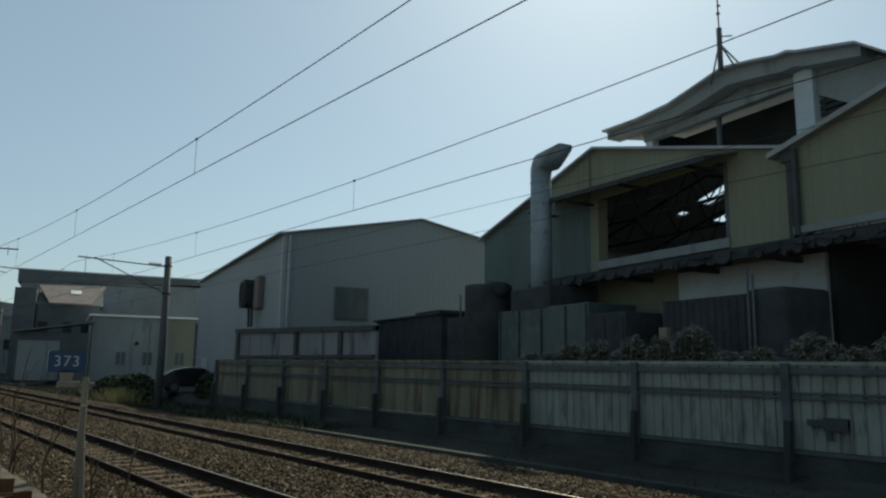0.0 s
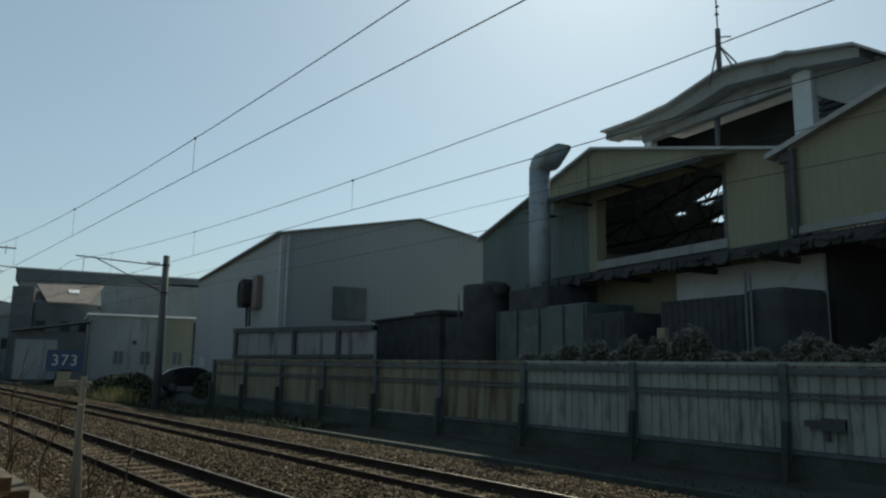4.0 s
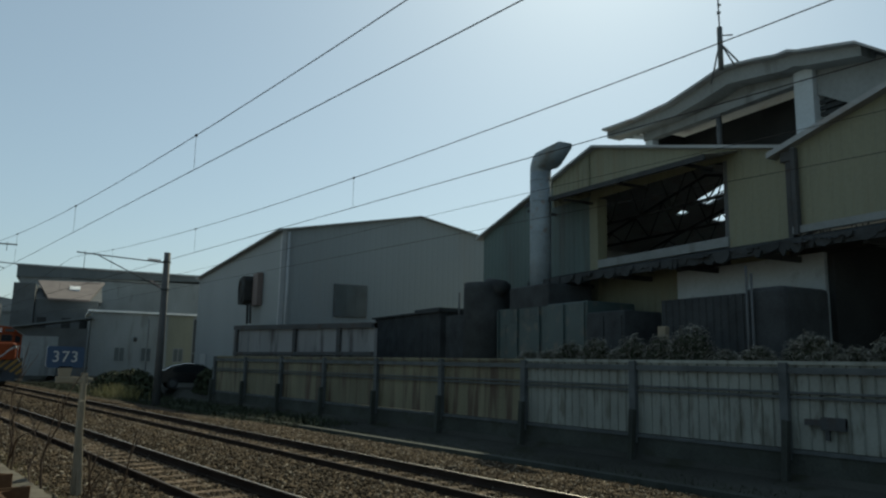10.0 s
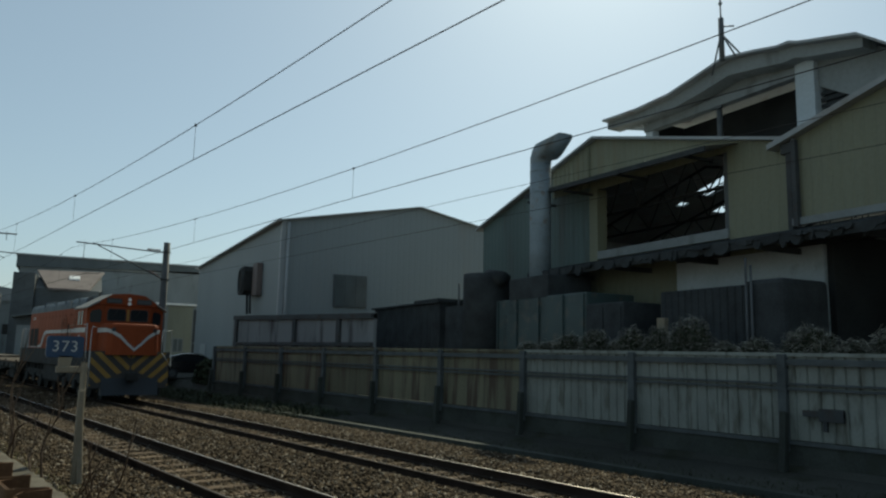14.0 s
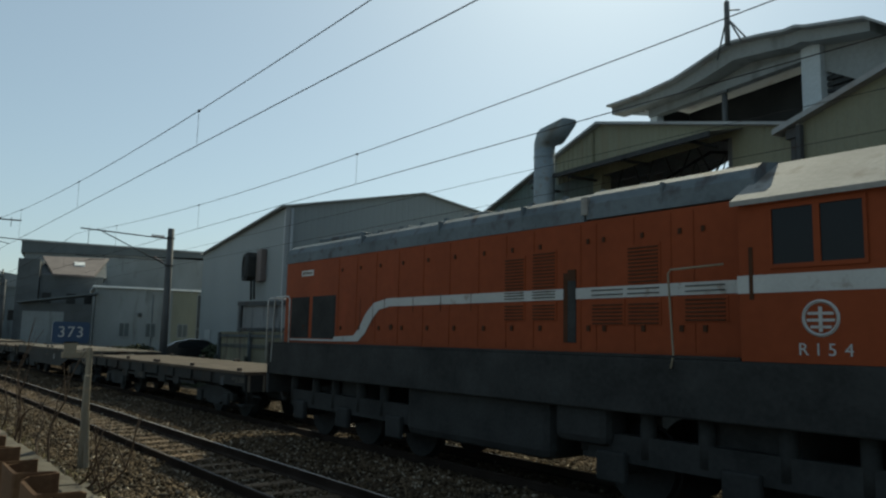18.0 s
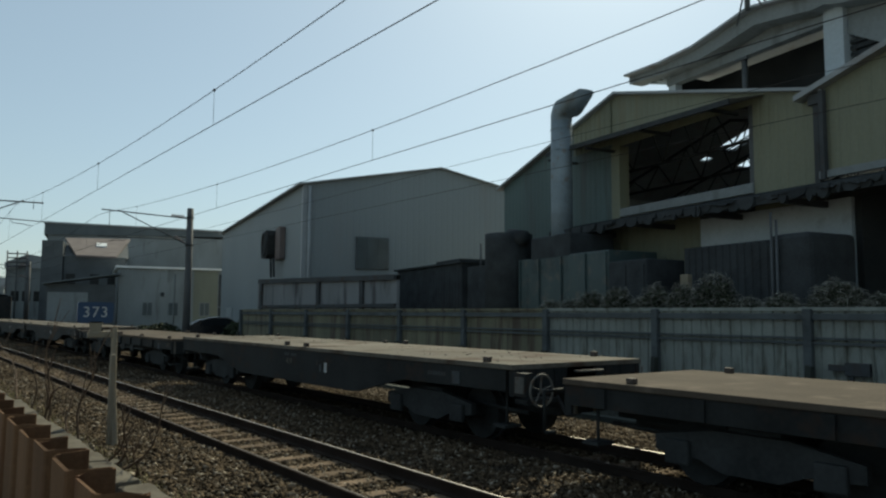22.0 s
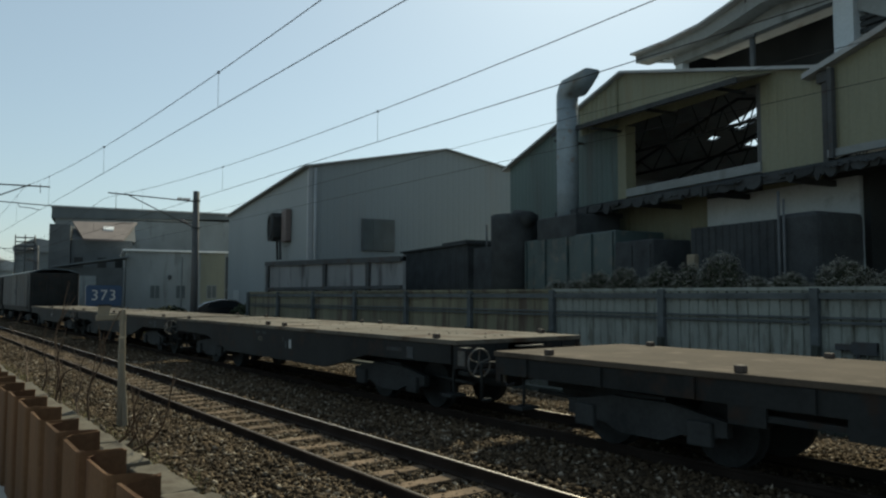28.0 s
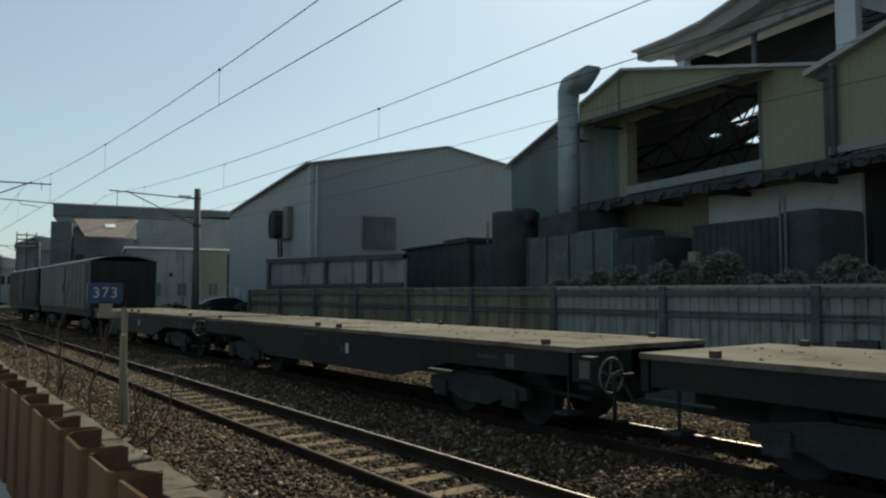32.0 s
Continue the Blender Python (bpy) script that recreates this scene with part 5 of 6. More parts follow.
    hi = [bm.verts.new((x, y * 0.97, 2.60 - 0.04 * max(0, x))) for x, y in half]
    mid = [bm.verts.new((x - 0.03 if x > -0.6 else x, y * 0.95, 2.665)) for x, y in half]
    tp = [bm.verts.new((x - 0.09 if x > -0.6 else x, y * 0.88, 2.69)) for x, y in half]
    for a, b in ((lo, hi), (hi, mid), (mid, tp)):
        for i in range(len(half) - 1):
            bm.faces.new((a[i], a[i + 1], b[i + 1], b[i]))
    bm.faces.new(tp)
    nose = part("nose", bm, M_ORANGE, l, "rounded orange nose")
    # white chevron on the nose: side band, then a V in the middle
    for s in (-1, 1):
        bm = bmesh.new()
        pts_t = [(-0.80, 0.985, 2.52), (-0.15, 0.955, 2.52), (0.03, 0.885, 2.51), (0.14, 0.735, 2.46), (0.21, 0.46, 2.29), (0.235, 0.22, 2.03), (0.25, 0.0, 1.84)]
        pts_b = [(-0.80, 0.985, 2.36), (-0.15, 0.955, 2.37), (0.03, 0.885, 2.38), (0.14, 0.735, 2.34), (0.21, 0.46, 2.16), (0.235, 0.22, 1.92), (0.25, 0.0, 1.74)]
        a = [bm.verts.new((x, s * y, z)) for x, y, z in pts_t]
        b = [bm.verts.new((x + 0.004, s * y * 1.003, z)) for x, y, z in pts_b]
        for i in range(len(a) - 1):
            bm.faces.new((a[i], a[i + 1], b[i + 1], b[i]))
        part("chevron", bm, M_STRIPE, nose, "white chevron band")
        bm = bmesh.new()
        tube(bm, [(0.0, s * 0.68, 2.47), (0.17, s * 0.70, 2.47)], 0.07, 14)
        part("marker_lamp", bm, M_STEEL, nose)
    for s in (-1, 1):
        bm = bmesh.new()
        tube(bm, [(-0.85, s * 0.001, 3.5 + s * 0.075), (-0.69, s * 0.001, 3.5 + s * 0.075)], 0.06, 16)
        hl = part("headlight", bm, M_LAMP, front, "round headlamp")
        boxes("number_board", [(-0.80, -0.70, s * 0.52 - 0.26, s * 0.52 + 0.26, 3.42, 3.60)], M_HAZB, front, "black number board")
        boxes("board_mark", [(-0.70, -0.692, s * 0.52 + k * 0.11 - 0.205, s * 0.52 + k * 0.11 - 0.125, 3.475, 3.545) for k in range(4)], M_POST, front)
    # pilot with hazard stripes
    boxes("pilot", [(-0.15, 0.0, -1.33, 1.33, 0.45, 1.72)], M_HAZB, l, "black pilot plate")
    for s in (-1, 1):
        for c in (-1.35, -0.87, -0.39, 0.09, 0.57, 1.05):
            # a slanting band, cut to its half of the plate and to the dark middle of the foot
            band = [(1.05 * (1.70 - z) + c + w, z) for z, w in ((1.69, 0), (0.47, 0), (0.47, 0.22), (1.69, 0.22))]
            for f in (lambda p: p[0] - 0.01, lambda p: 1.30 - p[0], lambda p: p[1] - 0.52 - 0.45 * p[0]):
                cut = []
                for p, q in zip(band, band[1:] + band[:1]):
                    if f(p) >= 0:
                        cut.append(p)
                    if f(p) * f(q) < 0:
                        k = f(p) / (f(p) - f(q))
                        cut.append((p[0] + k * (q[0] - p[0]), p[1] + k * (q[1] - p[1])))
                band = cut
                if not band:
                    break
            if len(band) > 2:
                bm = bmesh.new()
                prism(bm, [(s * (1.33 - e), z) for e, z in band], 0.001, 0.006, "x")
                part("hazard_stripe", bm, M_HAZY, l, "yellow hazard stripe")
    bm = bmesh.new()
    prism(bm, [(-0.15, 0.75), (0.012, 0.80), (0.16, 0.22), (-0.1, 0.22)], -0.95, 0.95, "y")
    part("plough", bm, M_NAVY, l, "dark navy snow plough")
    boxes("coupler", [(0.0, 0.5, -0.16, 0.16, 0.72, 1.0)], M_BLACK, l, r=0.03)
    # steps and handrails
    each("step", [(-0.95, -0.45, -1.34, -1.05, 0.55 + 0.3 * k, 0.60 + 0.3 * k) for k in range(4)], M_BLACK, l)
    bars("handrail", [[(-1.0, -1.40, 2.62), (-0.55, -1.40, 2.66), (-0.48, -1.40, 2.2), (-0.38, -1.40, 1.25)]], 0.015, M_STRIPE, l, "white handrail")
    bars("handrail", [[(0.38, -1.34, 2.52), (0.0, -1.34, 2.55), (-0.02, -1.36, 2.4), (0.02, -1.38, 1.2), (0.08, -1.38, 1.16)]], 0.015, M_STRIPE, l, "white handrail")
    bars("handrail", [[(0.22, 0.96, 2.50), (0.02, 1.34, 2.50), (0.02, 1.38, 1.2), (0.22, 0.98, 1.7)], [(0.22, 0.96, 2.50), (0.22, 0.96, 1.72)]], 0.015, M_STRIPE, l, "white handrail")
    bars("handrail", [[(-2.80, -1.31, 2.66), (-3.40, -1.31, 2.64), (-3.43, -1.31, 2.60), (-3.38, -1.31, 1.76), (-3.38, -1.36, 1.62)]], 0.011, M_CREAM, l, "thin cream handrail")
    bars("handrail", [[(-12.62, -1.34, 1.35), (-12.62, -1.31, 2.60), (-12.55, -1.31, 2.64), (-12.04, -1.31, 2.64), (-11.98, -1.31, 2.58), (-11.96, -1.31, 1.74)], [(-12.90, -1.32, 1.38), (-12.95, -1.30, 2.58), (-12.90, -1.28, 2.63), (-12.86, -0.4, 2.63), (-12.86, -0.4, 1.74)], [(-12.30, -1.31, 2.64), (-12.26, -1.31, 1.74)]], 0.016, M_STRIPE, l, "white end railing")
    boxes("end_plate", [(-12.8, -12.7, -1.33, 1.33, 0.75, 1.74)], M_BLACK, l)
    return l


def bogie(parent, c, base=0.8):
    bg = boxes("bogie", [(c - 0.28, c + 0.28, -0.98, 0.98, 0.45, 0.72)], M_GEAR, parent)
    for s in (-1, 1):
        bm = bmesh.new()
        prism(bm, [(c - 1.1, 0.40), (c - 0.55, 0.36), (c - 0.3, 0.26), (c + 0.3, 0.26), (c + 0.55, 0.36), (c + 1.1, 0.40), (c + 1.1, 0.56), (c + 0.4, 0.68), (c - 0.4, 0.68), (c - 1.1, 0.56)], s * 1.03 - 0.05, s * 1.03 + 0.05, "y")
        part("side_frame", bm, M_GEAR, bg)
    for dx in (-base, base):
        bm = bmesh.new()
        for s in (-1, 1):
            tube(bm, [(c + dx, s * 0.50, 0.39), (c + dx, s * 0.63, 0.39)], 0.39, 20)
            tube(bm, [(c + dx, s * 0.47, 0.39), (c + dx, s * 0.50, 0.39)], 0.42, 20)
        tube(bm, [(c + dx, -0.95, 0.39), (c + dx, 0.95, 0.39)], 0.07, 8)
        part("wheelset", bm, M_GEAR, bg)
        boxes("axle_box", [(c + dx - 0.15, c + dx + 0.15, -1.14, -1.06, 0.28, 0.54)], M_GEAR, bg, r=0.02)
    return bg


def flat(length, deck_z, worn, label, number="", wheel=True, seed=1, shift=0.0):
    """A flat wagon; its front end is at x = 0."""
    random.seed(seed)
    w = thing("flat_wagon", pose(0, 0, 0), label, "flat wagon", "flat wagons of the train")
    L = -length
    boxes("deck", [(L, 0, -1.335, 1.335, deck_z - 0.07, deck_z)], M_DECK2 if worn else M_DECK, w, "dusty deck plate", 0.008)
    if worn:
        bm = bmesh.new()
        prism(bm, [(-0.15, deck_z - 0.07), (-0.15, deck_z - 0.36), (-2.6, deck_z - 0.38), (-4.1, 0.50), (L + 4.1, 0.50), (L + 2.6, deck_z - 0.38), (L + 0.15, deck_z - 0.36), (L + 0.15, deck_z - 0.07)], -1.31, -1.22, "y")
        part("side_girder", bm, M_WAGON, w, "dark fish-bellied girder")
        bm = bmesh.new()
        prism(bm, [(-0.15, deck_z - 0.07), (-0.15, deck_z - 0.36), (-2.6, deck_z - 0.38), (-4.1, 0.50), (L + 4.1, 0.50), (L + 2.6, deck_z - 0.38), (L + 0.15, deck_z - 0.36), (L + 0.15, deck_z - 0.07)], 1.22, 1.31, "y")
        part("side_girder", bm, M_WAGON, w, "dark fish-bellied girder")
    else:
        for s in (-1, 1):
            boxes("side_girder", [(L + 0.02, -0.02, s * 1.265 - 0.045, s * 1.265 + 0.045, deck_z - 0.31, deck_z - 0.07)], M_WAGON, w, "dark channel side girder")
            each("stake_pocket", [(L + 0.6 + k * (length - 1.2) / 9 - 0.06, L + 0.6 + k * (length - 1.2) / 9 + 0.06, s * 1.33 - 0.02, s * 1.33 + 0.02, deck_z - 0.30, deck_z - 0.08) for k in range(9)], M_WAGON, w)
            each("hanger_plate", [(a, b, s * 1.285 - 0.02, s * 1.285 + 0.02, 0.60, deck_z - 0.30) for a, b in ((-4.44, -4.05), (-5.62, -5.12), (-7.75, -6.80), (-8.9, -8.5))], M_WAGON, w)
            boxes("lower_angle", [(L + 3.6, -3.0, s * 1.25 - 0.03, s * 1.25 + 0.03, 0.66, 0.72)], M_WAGON, w)
    boxes("centre_sill", [(L, 0, -0.3, 0.3, 0.55, deck_z - 0.07)], M_WAGON, w)
    for x in (L, -0.1):
        eb = boxes("end_beam", [(x, x + 0.1, -1.30, 1.30, deck_z - 0.42, deck_z - 0.07)], M_WAGON, w, "end beam with ribs, coloured pale as if sunlit on smooth wagons")
        # smooth wagons: the pale rib colour stands in for sunlight on the ribs
        each("end_rib", [(x - 0.02, x + 0.12, y, y + 0.05, deck_z - 0.42, deck_z - 0.08) for y in (-1.25, -0.9, -0.55, 0.5, 0.85, 1.2)], M_DECK2 if not worn else M_WAGON, eb)
    bars("coupling_hose", [[(0.0, -0.5, 0.75), (0.18, -0.5, 0.5), (0.35, -0.5, 0.55)]], 0.025, M_TYRE, w)
    each("coupler", [(-0.1, 0.52, -0.12, 0.12, 0.72, 0.95), (L - 0.5, L + 0.1, -0.12, 0.12, 0.72, 0.95)], M_GEAR, w, r=0.02)
    for x in (-0.9, L + 0.9):
        boxes("draft_gear", [(x - 0.7, x + 0.7, -0.22, 0.22, 0.42, 0.72)], M_GEAR, w, r=0.02)
        bars("brake_rod", [[(x - 0.6, -0.75, 0.55), (x + 0.6, -0.75, 0.5)]], 0.03, M_GEAR, w)
        boxes("end_step", [(x - 0.12 + (0.55 if x > -2 else -0.55), x + 0.12 + (0.55 if x > -2 else -0.55), -1.25, -0.95, 0.34, 0.38)], M_GEAR, w)
        bars("step_hanger", [[(x + (0.55 if x > -2 else -0.55), -1.1, 0.36), (x + (0.55 if x > -2 else -0.55), -1.1, deck_z - 0.3)]], 0.02, M_GEAR, w)
    for c in (-2.25, L + 2.25):
        bogie(w, c)
    near_side = [-0.63, -6.12, -6.98, L + 0.88] if worn else [-0.53, -3.39, -5.98, -6.24, -8.80, L + 0.95]
    far_side = [-0.83, -6.20, -7.02, L + 0.55] if worn else [-0.75, -3.52, -6.24, -6.50, -9.10, L + 0.65]
    for s, row in ((-1, near_side), (1, far_side)):
        for x in row:
            boxes("stake_block", [(x - 0.055, x + 0.055, s * 1.22 - 0.042, s * 1.22 + 0.042, deck_z, deck_z + random.uniform(0.065, 0.085))], M_BLOCK, w, r=0.014)
    if worn:
        bm = bmesh.new()
        for k in range(150):
            x, y, r = random.uniform(L + 0.3, -0.3), random.gauss(0.1, 0.6), 0.005 + 0.022 * random.random() ** 4
            y = max(-1.2, min(1.2, y))
            box(bm, x - r, x + r, y - r * 0.6, y + r * 0.5, deck_z - 0.001, deck_z + random.uniform(0.004, 0.018))
        tagged(part("debris", bm, M_BLOCK, w, "scattered chips and splinters"), kind="stuff")
    if wheel:
        boxes("brake_platform", [(0.0, 0.22, -1.28, -0.7, deck_z - 0.50, deck_z - 0.44)], M_WAGON, w)
        hw = bars("brake_column", [[(0.56, -1.30, 0.40), (0.58, -1.33, deck_z - 0.29), (0.58, -1.0, deck_z - 0.29)], [(0.56, -1.30, 0.40), (0.72, -1.28, 0.42)]], 0.025, M_WAGON, w)
        bm = bmesh.new()
        ring(bm, (0.54, -1.33, deck_z - 0.29), (1, 0, 0), 0.20, 0.016, 28, 6)
        for k in range(5):
            a = 2 * math.pi * k / 5 + 0.3
            tube(bm, [(0.52, -1.33, deck_z - 0.29), (0.54, -1.33 + 0.20 * math.cos(a), deck_z - 0.29 + 0.20 * math.sin(a))], 0.012, 5)
        part("brake_wheel", bm, M_WHEEL, hw, "spoked hand-brake wheel")
        boxes("card_holder", [(0.06, 0.22, -1.345, -1.33, deck_z - 0.36, deck_z - 0.15)], M_WHEEL, w, "pale metal card holder")
        boxes("bracket", [(0.0, 0.24, -1.33, -1.20, deck_z - 0.40, deck_z - 0.10)], M_WAGON, w)
        bars("end_handrail", [[(0.05, 1.15, deck_z - 0.42), (0.16, 1.15, deck_z - 0.40), (0.16, 1.15, deck_z - 0.10)]], 0.016, M_WHEEL, w, "pale worn grab rail")
        bars("end_handrail", [[(0.05, -0.2, deck_z - 0.12), (0.14, -0.2, deck_z - 0.12), (0.14, 0.3, deck_z - 0.12), (0.05, 0.3, deck_z - 0.12)]], 0.016, M_WHEEL, w, "pale worn grab rail")
    boxes("label_card", [(-1.30, -1.12, -1.325, -1.312, deck_z - 0.34, deck_z - 0.16)], M_BEAM, w)
    if worn:
        boxes("marking_panel", [(-5.19 - shift, -5.09 - shift, -1.318, -1.3105, deck_z - 0.44, deck_z - 0.26)], M_STRIPE, w, "white painted marking panel")
        each("faded_mark", [(-5.50 - shift, -5.47 - shift, -1.315, -1.311, deck_z - 0.33, deck_z - 0.22), (-5.38 - shift, -5.31 - shift, -1.315, -1.311, deck_z - 0.44, deck_z - 0.30)], M_BEAM, w, "faded unreadable markings")
        if number:
            lettering("number", number, 0.165, Matrix.Translation((-6.69 - shift, -1.3125, deck_z - 0.31)) @ Euler((radians(90), 0, 0)).to_matrix().to_4x4(), M_DECK2, w, "faded white wagon number")
        each("faded_mark", [(-6.90 - shift + 0.08 * k, -6.85 - shift + 0.08 * k, -1.315, -1.311, deck_z - 0.20, deck_z - 0.14) for k in (0, 1, 2, 4, 5, 6)], M_BEAM, w, "faded unreadable markings")
        each("faded_mark", [(-1.90 + 0.065 * k, -1.86 + 0.065 * k, -1.315, -1.311, deck_z - 0.25, deck_z - 0.19) for k in range(7)], M_BEAM, w, "faded unreadable markings")
    else:
        if number:
            up = Euler((radians(90), 0, 0)).to_matrix().to_4x4()
            first = number.split()
            if len(first) > 1:
                lettering("number", first[0], 0.105, Matrix.Translation((-0.62, -1.313, deck_z - 0.17)) @ up, M_DECK2, w, "faded white wagon mark")
                boxes("stripe", [(-0.475, -0.44, -1.315, -1.311, deck_z - 0.25, deck_z - 0.12)], M_DECK2, w)
            lettering("number", first[-1], 0.165, Matrix.Translation((-0.22 if len(first) > 1 else -0.37, -1.313, deck_z - 0.19)) @ up, M_DECK2, w, "faded white wagon number")
            lettering("number", first[-1], 0.17, Matrix.Translation((-7.2, -1.307, 0.69)) @ up, M_DECK2, w, "faded white wagon number")
            each("faded_mark", [(-7.5 + 0.16 * k, -7.4 + 0.16 * k, -1.309, -1.3055, 0.83, 0.88) for k in range(4)], M_DECK2, w, "faded unreadable markings")
        each("faded_mark", [(-1.35 + 0.07 * k, -1.31 + 0.07 * k, -1.315, -1.31, deck_z - 0.22, deck_z - 0.14) for k in range(4)], M_DECK2, w, "faded unreadable markings")
    return w


def box_wagon(length, label, side_mat):
    w = thing("goods_wagon", pose(0, 0, 0), label, "goods wagon", "goods wagons of the train")
    L = -length
    boxes("underframe", [(L, 0, -1.28, 1.28, 0.85, 1.15)], M_WAGON, w)
    for s in (-1, 1):
        bm = bmesh.new()
        ribs(bm, L, 0, lambda q: 1.15, lambda q: 3.2, 1.30, 0.9, 0.03, 0.05, 0.7)
        bmesh.ops.scale(bm, vec=(1, s, 1), verts=bm.verts)
        part("side_wall", bm, side_mat, w)
    # end walls take a darker colour than the sides for their backlit shade
    boxes("end_wall", [(-0.06, 0.0, -1.32, 1.32, 1.15, 3.22)], M_WAGON, w, "dark end wall, backlit shade put in its colour")
    boxes("end_wall", [(L, L + 0.06, -1.32, 1.32, 1.15, 3.22)], M_WAGON, w)
    bm = bmesh.new()
    prism(bm, [(-1.4, 3.18), (-0.7, 3.38), (0, 3.44), (0.7, 3.38), (1.4, 3.18), (1.4, 3.24), (0.7, 3.44), (0, 3.5), (-0.7, 3.44), (-1.4, 3.24)], L - 0.05, 0.05, "x")
    part("roof", bm, M_LOCOROOF, w)
    for k in range(4):
        each("end_rib", [(0.0, 0.06, -1.2 + 0.75 * k, -1.1 + 0.75 * k, 1.15, 3.2)], M_WAGON, w)
    door = boxes("sliding_door", [(L / 2 - 0.9, L / 2 + 0.9, -1.40, -1.345, 1.2, 3.1)], side_mat, w)
    bars("handle", [[(L / 2 + 0.7, -1.43, 1.9), (L / 2 + 0.7, -1.43, 2.3)]], 0.015, M_STEEL, door)
    bars("ladder", [[(-0.3, -1.38, 1.0), (-0.3, -1.38, 3.1)], [(-0.65, -1.38, 1.0), (-0.65, -1.38, 3.1)]] + [[(-0.3, -1.38, 1.2 + 0.3 * k), (-0.65, -1.38, 1.2 + 0.3 * k)] for k in range(6)], 0.014, M_STEEL, w)
    boxes("coupler", [(-0.1, 0.5, -0.12, 0.12, 0.72, 0.95), (L - 0.5, L + 0.1, -0.12, 0.12, 0.72, 0.95)], M_BLACK, w)
    for c in (-2.25, L + 2.25):
        bogie(w, c)
    return w


# vehicle, how far its front end lies behind the locomotive's front
TRAIN = [
    (loco(), 0.0),
    (flat(12.7, 1.09, False, "flat wagon with a smooth dusty brown deck", "35F 1088", wheel=False, seed=3), 13.85),
    (flat(13.3, 1.20, True, "dark flat wagon with a worn dusty deck and spoked hand-brake wheel", "419", seed=5), 27.45),
    (flat(12.4, 1.10, False, "flat wagon with a smooth dusty brown deck", "1036", wheel=False, seed=7), 41.75),
    (flat(13.3, 1.20, True, "dark flat wagon with a worn dusty deck and spoked hand-brake wheel", "408", seed=11, shift=0.5), 55.0),
    (flat(13.3, 1.20, True, "dark flat wagon with a worn dusty deck and spoked hand-brake wheel", "", seed=13, shift=0.5), 69.23),
    (flat(12.6, 1.20, True, "dark flat wagon with a worn dusty deck and spoked hand-brake wheel", "", seed=17, shift=0.5), 83.4),
    (box_wagon(13.0, "grey covered goods wagon with a dark end wall, backlit shade put in its colour", M_BOXSIDE), 96.8),
    (box_wagon(13.0, "dark covered goods wagon", M_WAGON), 110.7),
]

# ---- ballast and sleepers ----
for base, yc in ((track_near, NEAR_Y), (track_far, FAR_Y)):
    random.seed(int(yc * 10))
    shared = []
    for v in range(4):
        bm = bmesh.new()
        soft_box(bm, -0.10, 0.10, -1.05, 1.05, -0.29, -0.148, 0.012)
        for q in bm.verts:
            q.co.x += random.uniform(-0.008, 0.008)
            q.co.z += random.uniform(-0.006, 0.0)
        shared.append(mesh_of("sleeper", bm, M_SLEEPER))
    for k in range(92):
        ob = new("sleeper", shared[k % 4])
        ob.parent = base
        ob.matrix_basis = pose(3.0 - 0.6 * k + random.uniform(-0.02, 0.02), random.uniform(-0.03, 0.03), 0, 0, 0, random.uniform(-0.8, 0.8))
    bm = bmesh.new()
    for k in [*range(-100, 0), *range(92, 300)]:
        x = 3.0 - 0.6 * k
        box(bm, x - 0.1, x + 0.1, -1.05, 1.05, -0.29, -0.15)
    tagged(part("far_sleepers", bm, M_SLEEPER, base), kind="stuff")


def gravel(name, n, spot, r0, r1, seed, material=None):
    """n separate broken stones as one mesh."""
    rng = np.random.default_rng(seed)
    cube = np.array([(1, 0, 0), (-1, 0, 0), (0, 1, 0), (0, -1, 0), (0, 0, 1), (0, 0, -1)], float)
    tri = np.array([(0, 2, 4), (2, 1, 4), (1, 3, 4), (3, 0, 4), (2, 0, 5), (1, 2, 5), (3, 1, 5), (0, 3, 5)])
    c = spot(rng, n)
    size = rng.uniform(r0, r1, (n, 1, 1))
    v = cube[None] * size * rng.uniform(0.6, 1.3, (n, 6, 1)) * rng.uniform((1.1, 0.7, 0.35), (1.7, 1.1, 0.8), (n, 3))[:, None, :] + rng.normal(0, 0.16, (n, 6, 3)) * size
    ax = rng.normal(size=(n, 4)) * (1.0, 0.28, 0.28, 1.0)
    ax /= np.linalg.norm(ax, axis=1, keepdims=True)
    w, x, y, z = ax.T
    rot = np.stack([1 - 2 * (y * y + z * z), 2 * (x * y - z * w), 2 * (x * z + y * w), 2 * (x * y + z * w), 1 - 2 * (x * x + z * z), 2 * (y * z - x * w), 2 * (x * z - y * w), 2 * (y * z + x * w), 1 - 2 * (x * x + y * y)], 1).reshape(n, 3, 3)
    v = np.einsum("nij,nkj->nki", rot, v)
    v += c[:, None, :]
    f = (tri[None] + 6 * np.arange(n)[:, None, None]).reshape(-1)
    me = bpy.data.meshes.new(name)
    me.vertices.add(n * 6)
    me.vertices.foreach_set("co", v.reshape(-1))
    me.loops.add(len(f))
    me.loops.foreach_set("vertex_index", f.astype(np.int32))
    me.polygons.add(n * 8)
    me.polygons.foreach_set("loop_start", (3 * np.arange(n * 8)).astype(np.int32))
    me.update(calc_edges=True)
    me.materials.append(material or M_STONE)
    return tagged(new(name, me), "grey-brown broken stone ballast around the tracks", "ballast", kind="stuff")


# height of the ballast across the line: low between the rails, heaped over the sleeper ends
HUMP_Y = [2.2, 2.9, 3.3, 3.85, 4.08, 5.08, 5.35, 5.7, 6.9, 7.2, 7.47, 8.47, 8.75, 9.5, 11.5, 12.0]
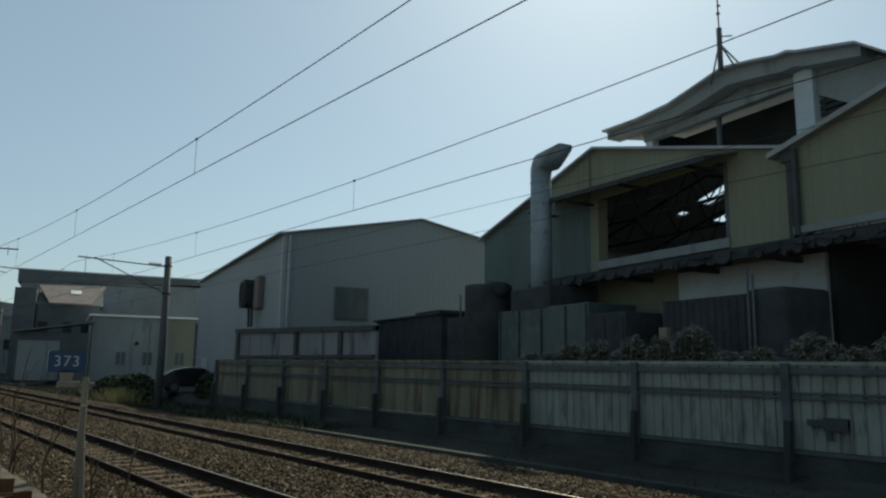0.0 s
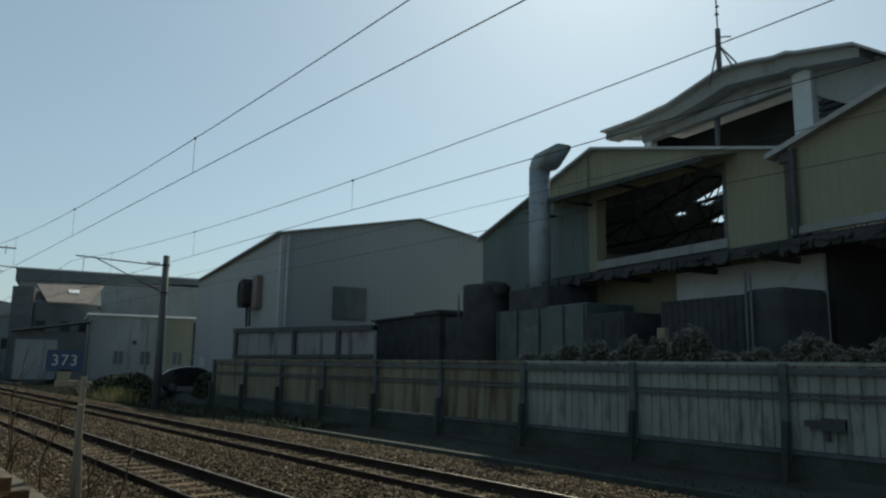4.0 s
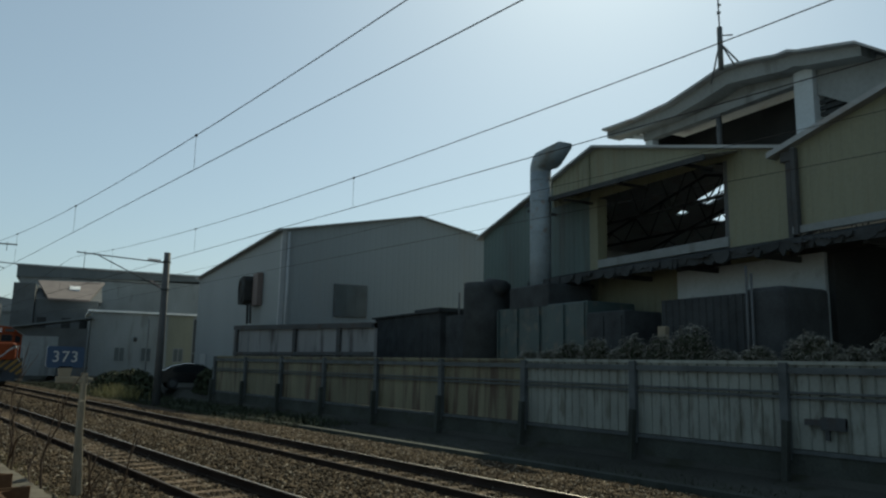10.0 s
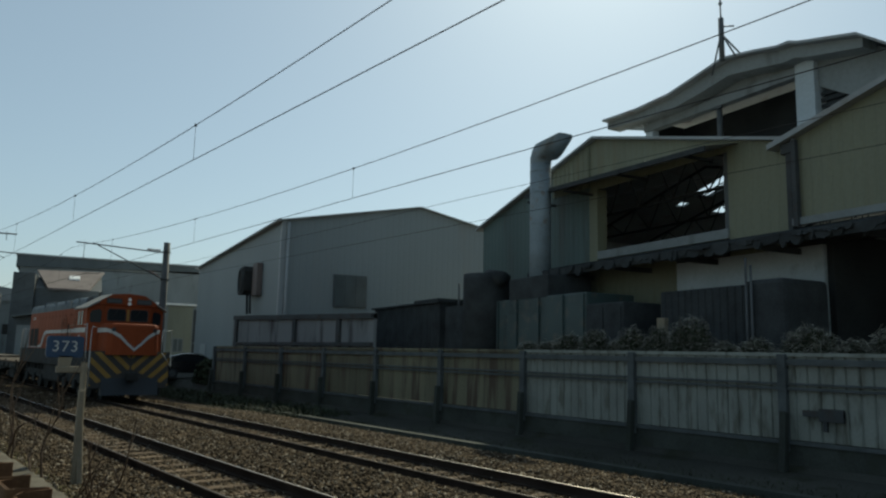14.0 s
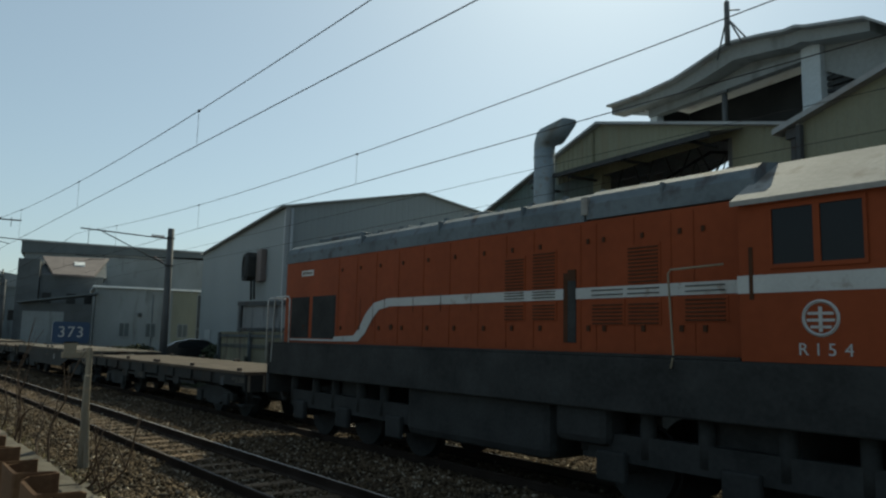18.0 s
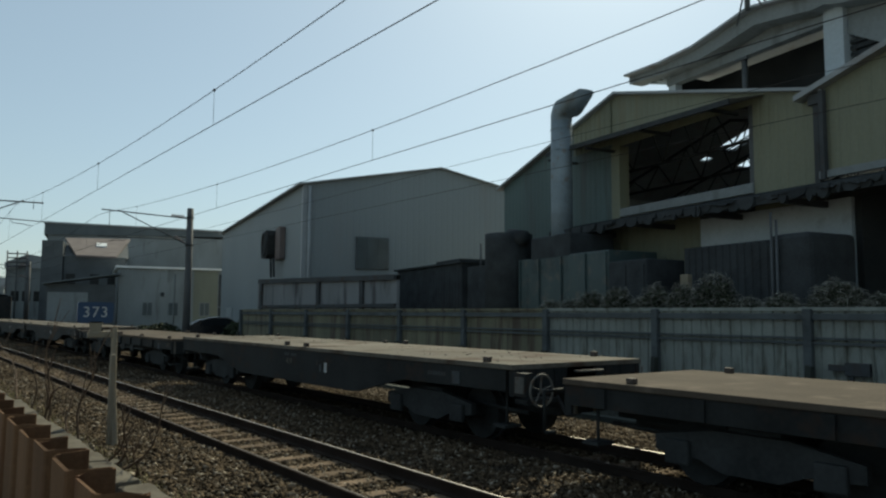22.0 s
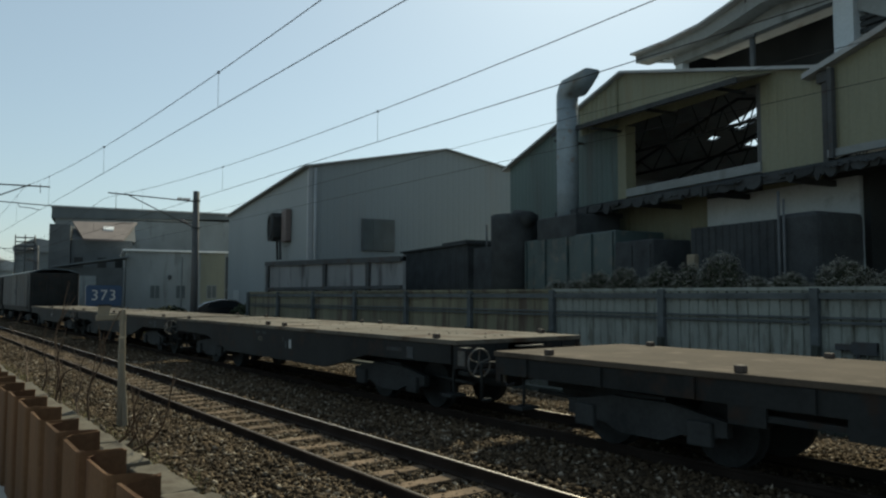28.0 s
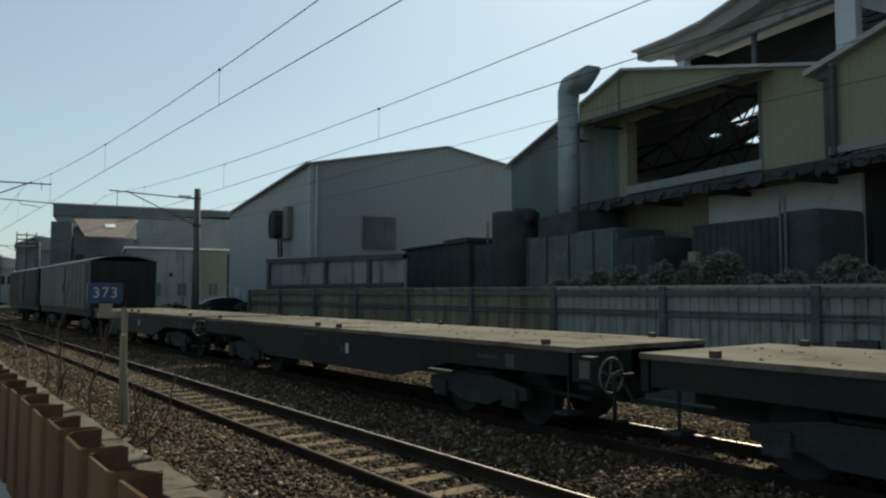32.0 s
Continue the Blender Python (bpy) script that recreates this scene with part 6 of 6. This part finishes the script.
HUMP_Z = [-0.05, -0.14, -0.10, -0.12, -0.186, -0.186, -0.12, -0.075, -0.075, -0.12, -0.182, -0.182, -0.12, -0.12, -0.29, -0.44]


def bed(x0, x1, y0, y1, lift=0.0):
    def spot(rng, n):
        x = x0 + (x1 - x0) * rng.random(n)
        y = y0 + (y1 - y0) * rng.random(n)
        hump = np.interp(y, HUMP_Y, HUMP_Z)
        swell = 0.03 * np.sin(x * 1.3 + y * 2.1) * np.sin(x * 0.37 - y)
        return np.stack([x, y, hump + 0.6 * swell * ((y > 5.5) & (y < 7.0)) + rng.random(n) ** 2 * 0.032 - 0.002 + lift], 1)
    return spot


bm = bmesh.new()
SLOPE = [(y, z - 0.012) for y, z in zip(HUMP_Y, HUMP_Z)]
rows = [[bm.verts.new((x, y, z)) for y, z in SLOPE] for x in [-300 + 3.7 * k for k in range(100)]]
for a, b in zip(rows, rows[1:]):
    for k in range(len(SLOPE) - 1):
        bm.faces.new((a[k], b[k], b[k + 1], a[k + 1]))
tagged(new("ballast_bed", mesh_of("ballast_bed", bm, M_BED)), "brown gritty bed of fine stone under the ballast", "ballast", kind="structure")
gravel("ballast", 150000, bed(-25, 2, 2.25, 11.9), 0.016, 0.042, 1)
gravel("pale_ballast", 14000, bed(-25, 2, 2.25, 11.9, 0.012), 0.014, 0.036, 4, M_STONEPALE)
gravel("pale_ballast", 1600, bed(-60, -25, 2.4, 9.8, 0.015), 0.02, 0.045, 5, M_STONEPALE)
gravel("ballast", 26000, bed(2, 64, 2.3, 11.9), 0.04, 0.075, 6)
gravel("ballast", 42000, bed(-60, -25, 2.4, 9.8), 0.028, 0.055, 2)
gravel("ballast", 16000, bed(-140, -60, 2.4, 9.8), 0.05, 0.09, 3)

# ---- the train's run: seconds, place of the locomotive's front along the line ----
RUN = [(0, -125.0), (5, -90.2), (10, -55.3), (12, -41.4), (13, -34.4), (14, -27.2), (15.5, -17.2), (16.5, -10.7), (17, -7.35), (17.5, -4.2), (18, -1.1), (19, 4.35), (20, 9.75), (21, 15.1), (22, 20.25), (23, 25.0), (24, 29.6), (25.5, 36.1), (27.5, 44.33), (28, 46.45), (29, 50.68), (30, 54.87), (31, 59.0), (32, 63.03)]


def motions():
    for vehicle, back in TRAIN:
        walk(vehicle, [(t, pose(x - back, FAR_Y, 0)) for t, x in RUN])


motions()
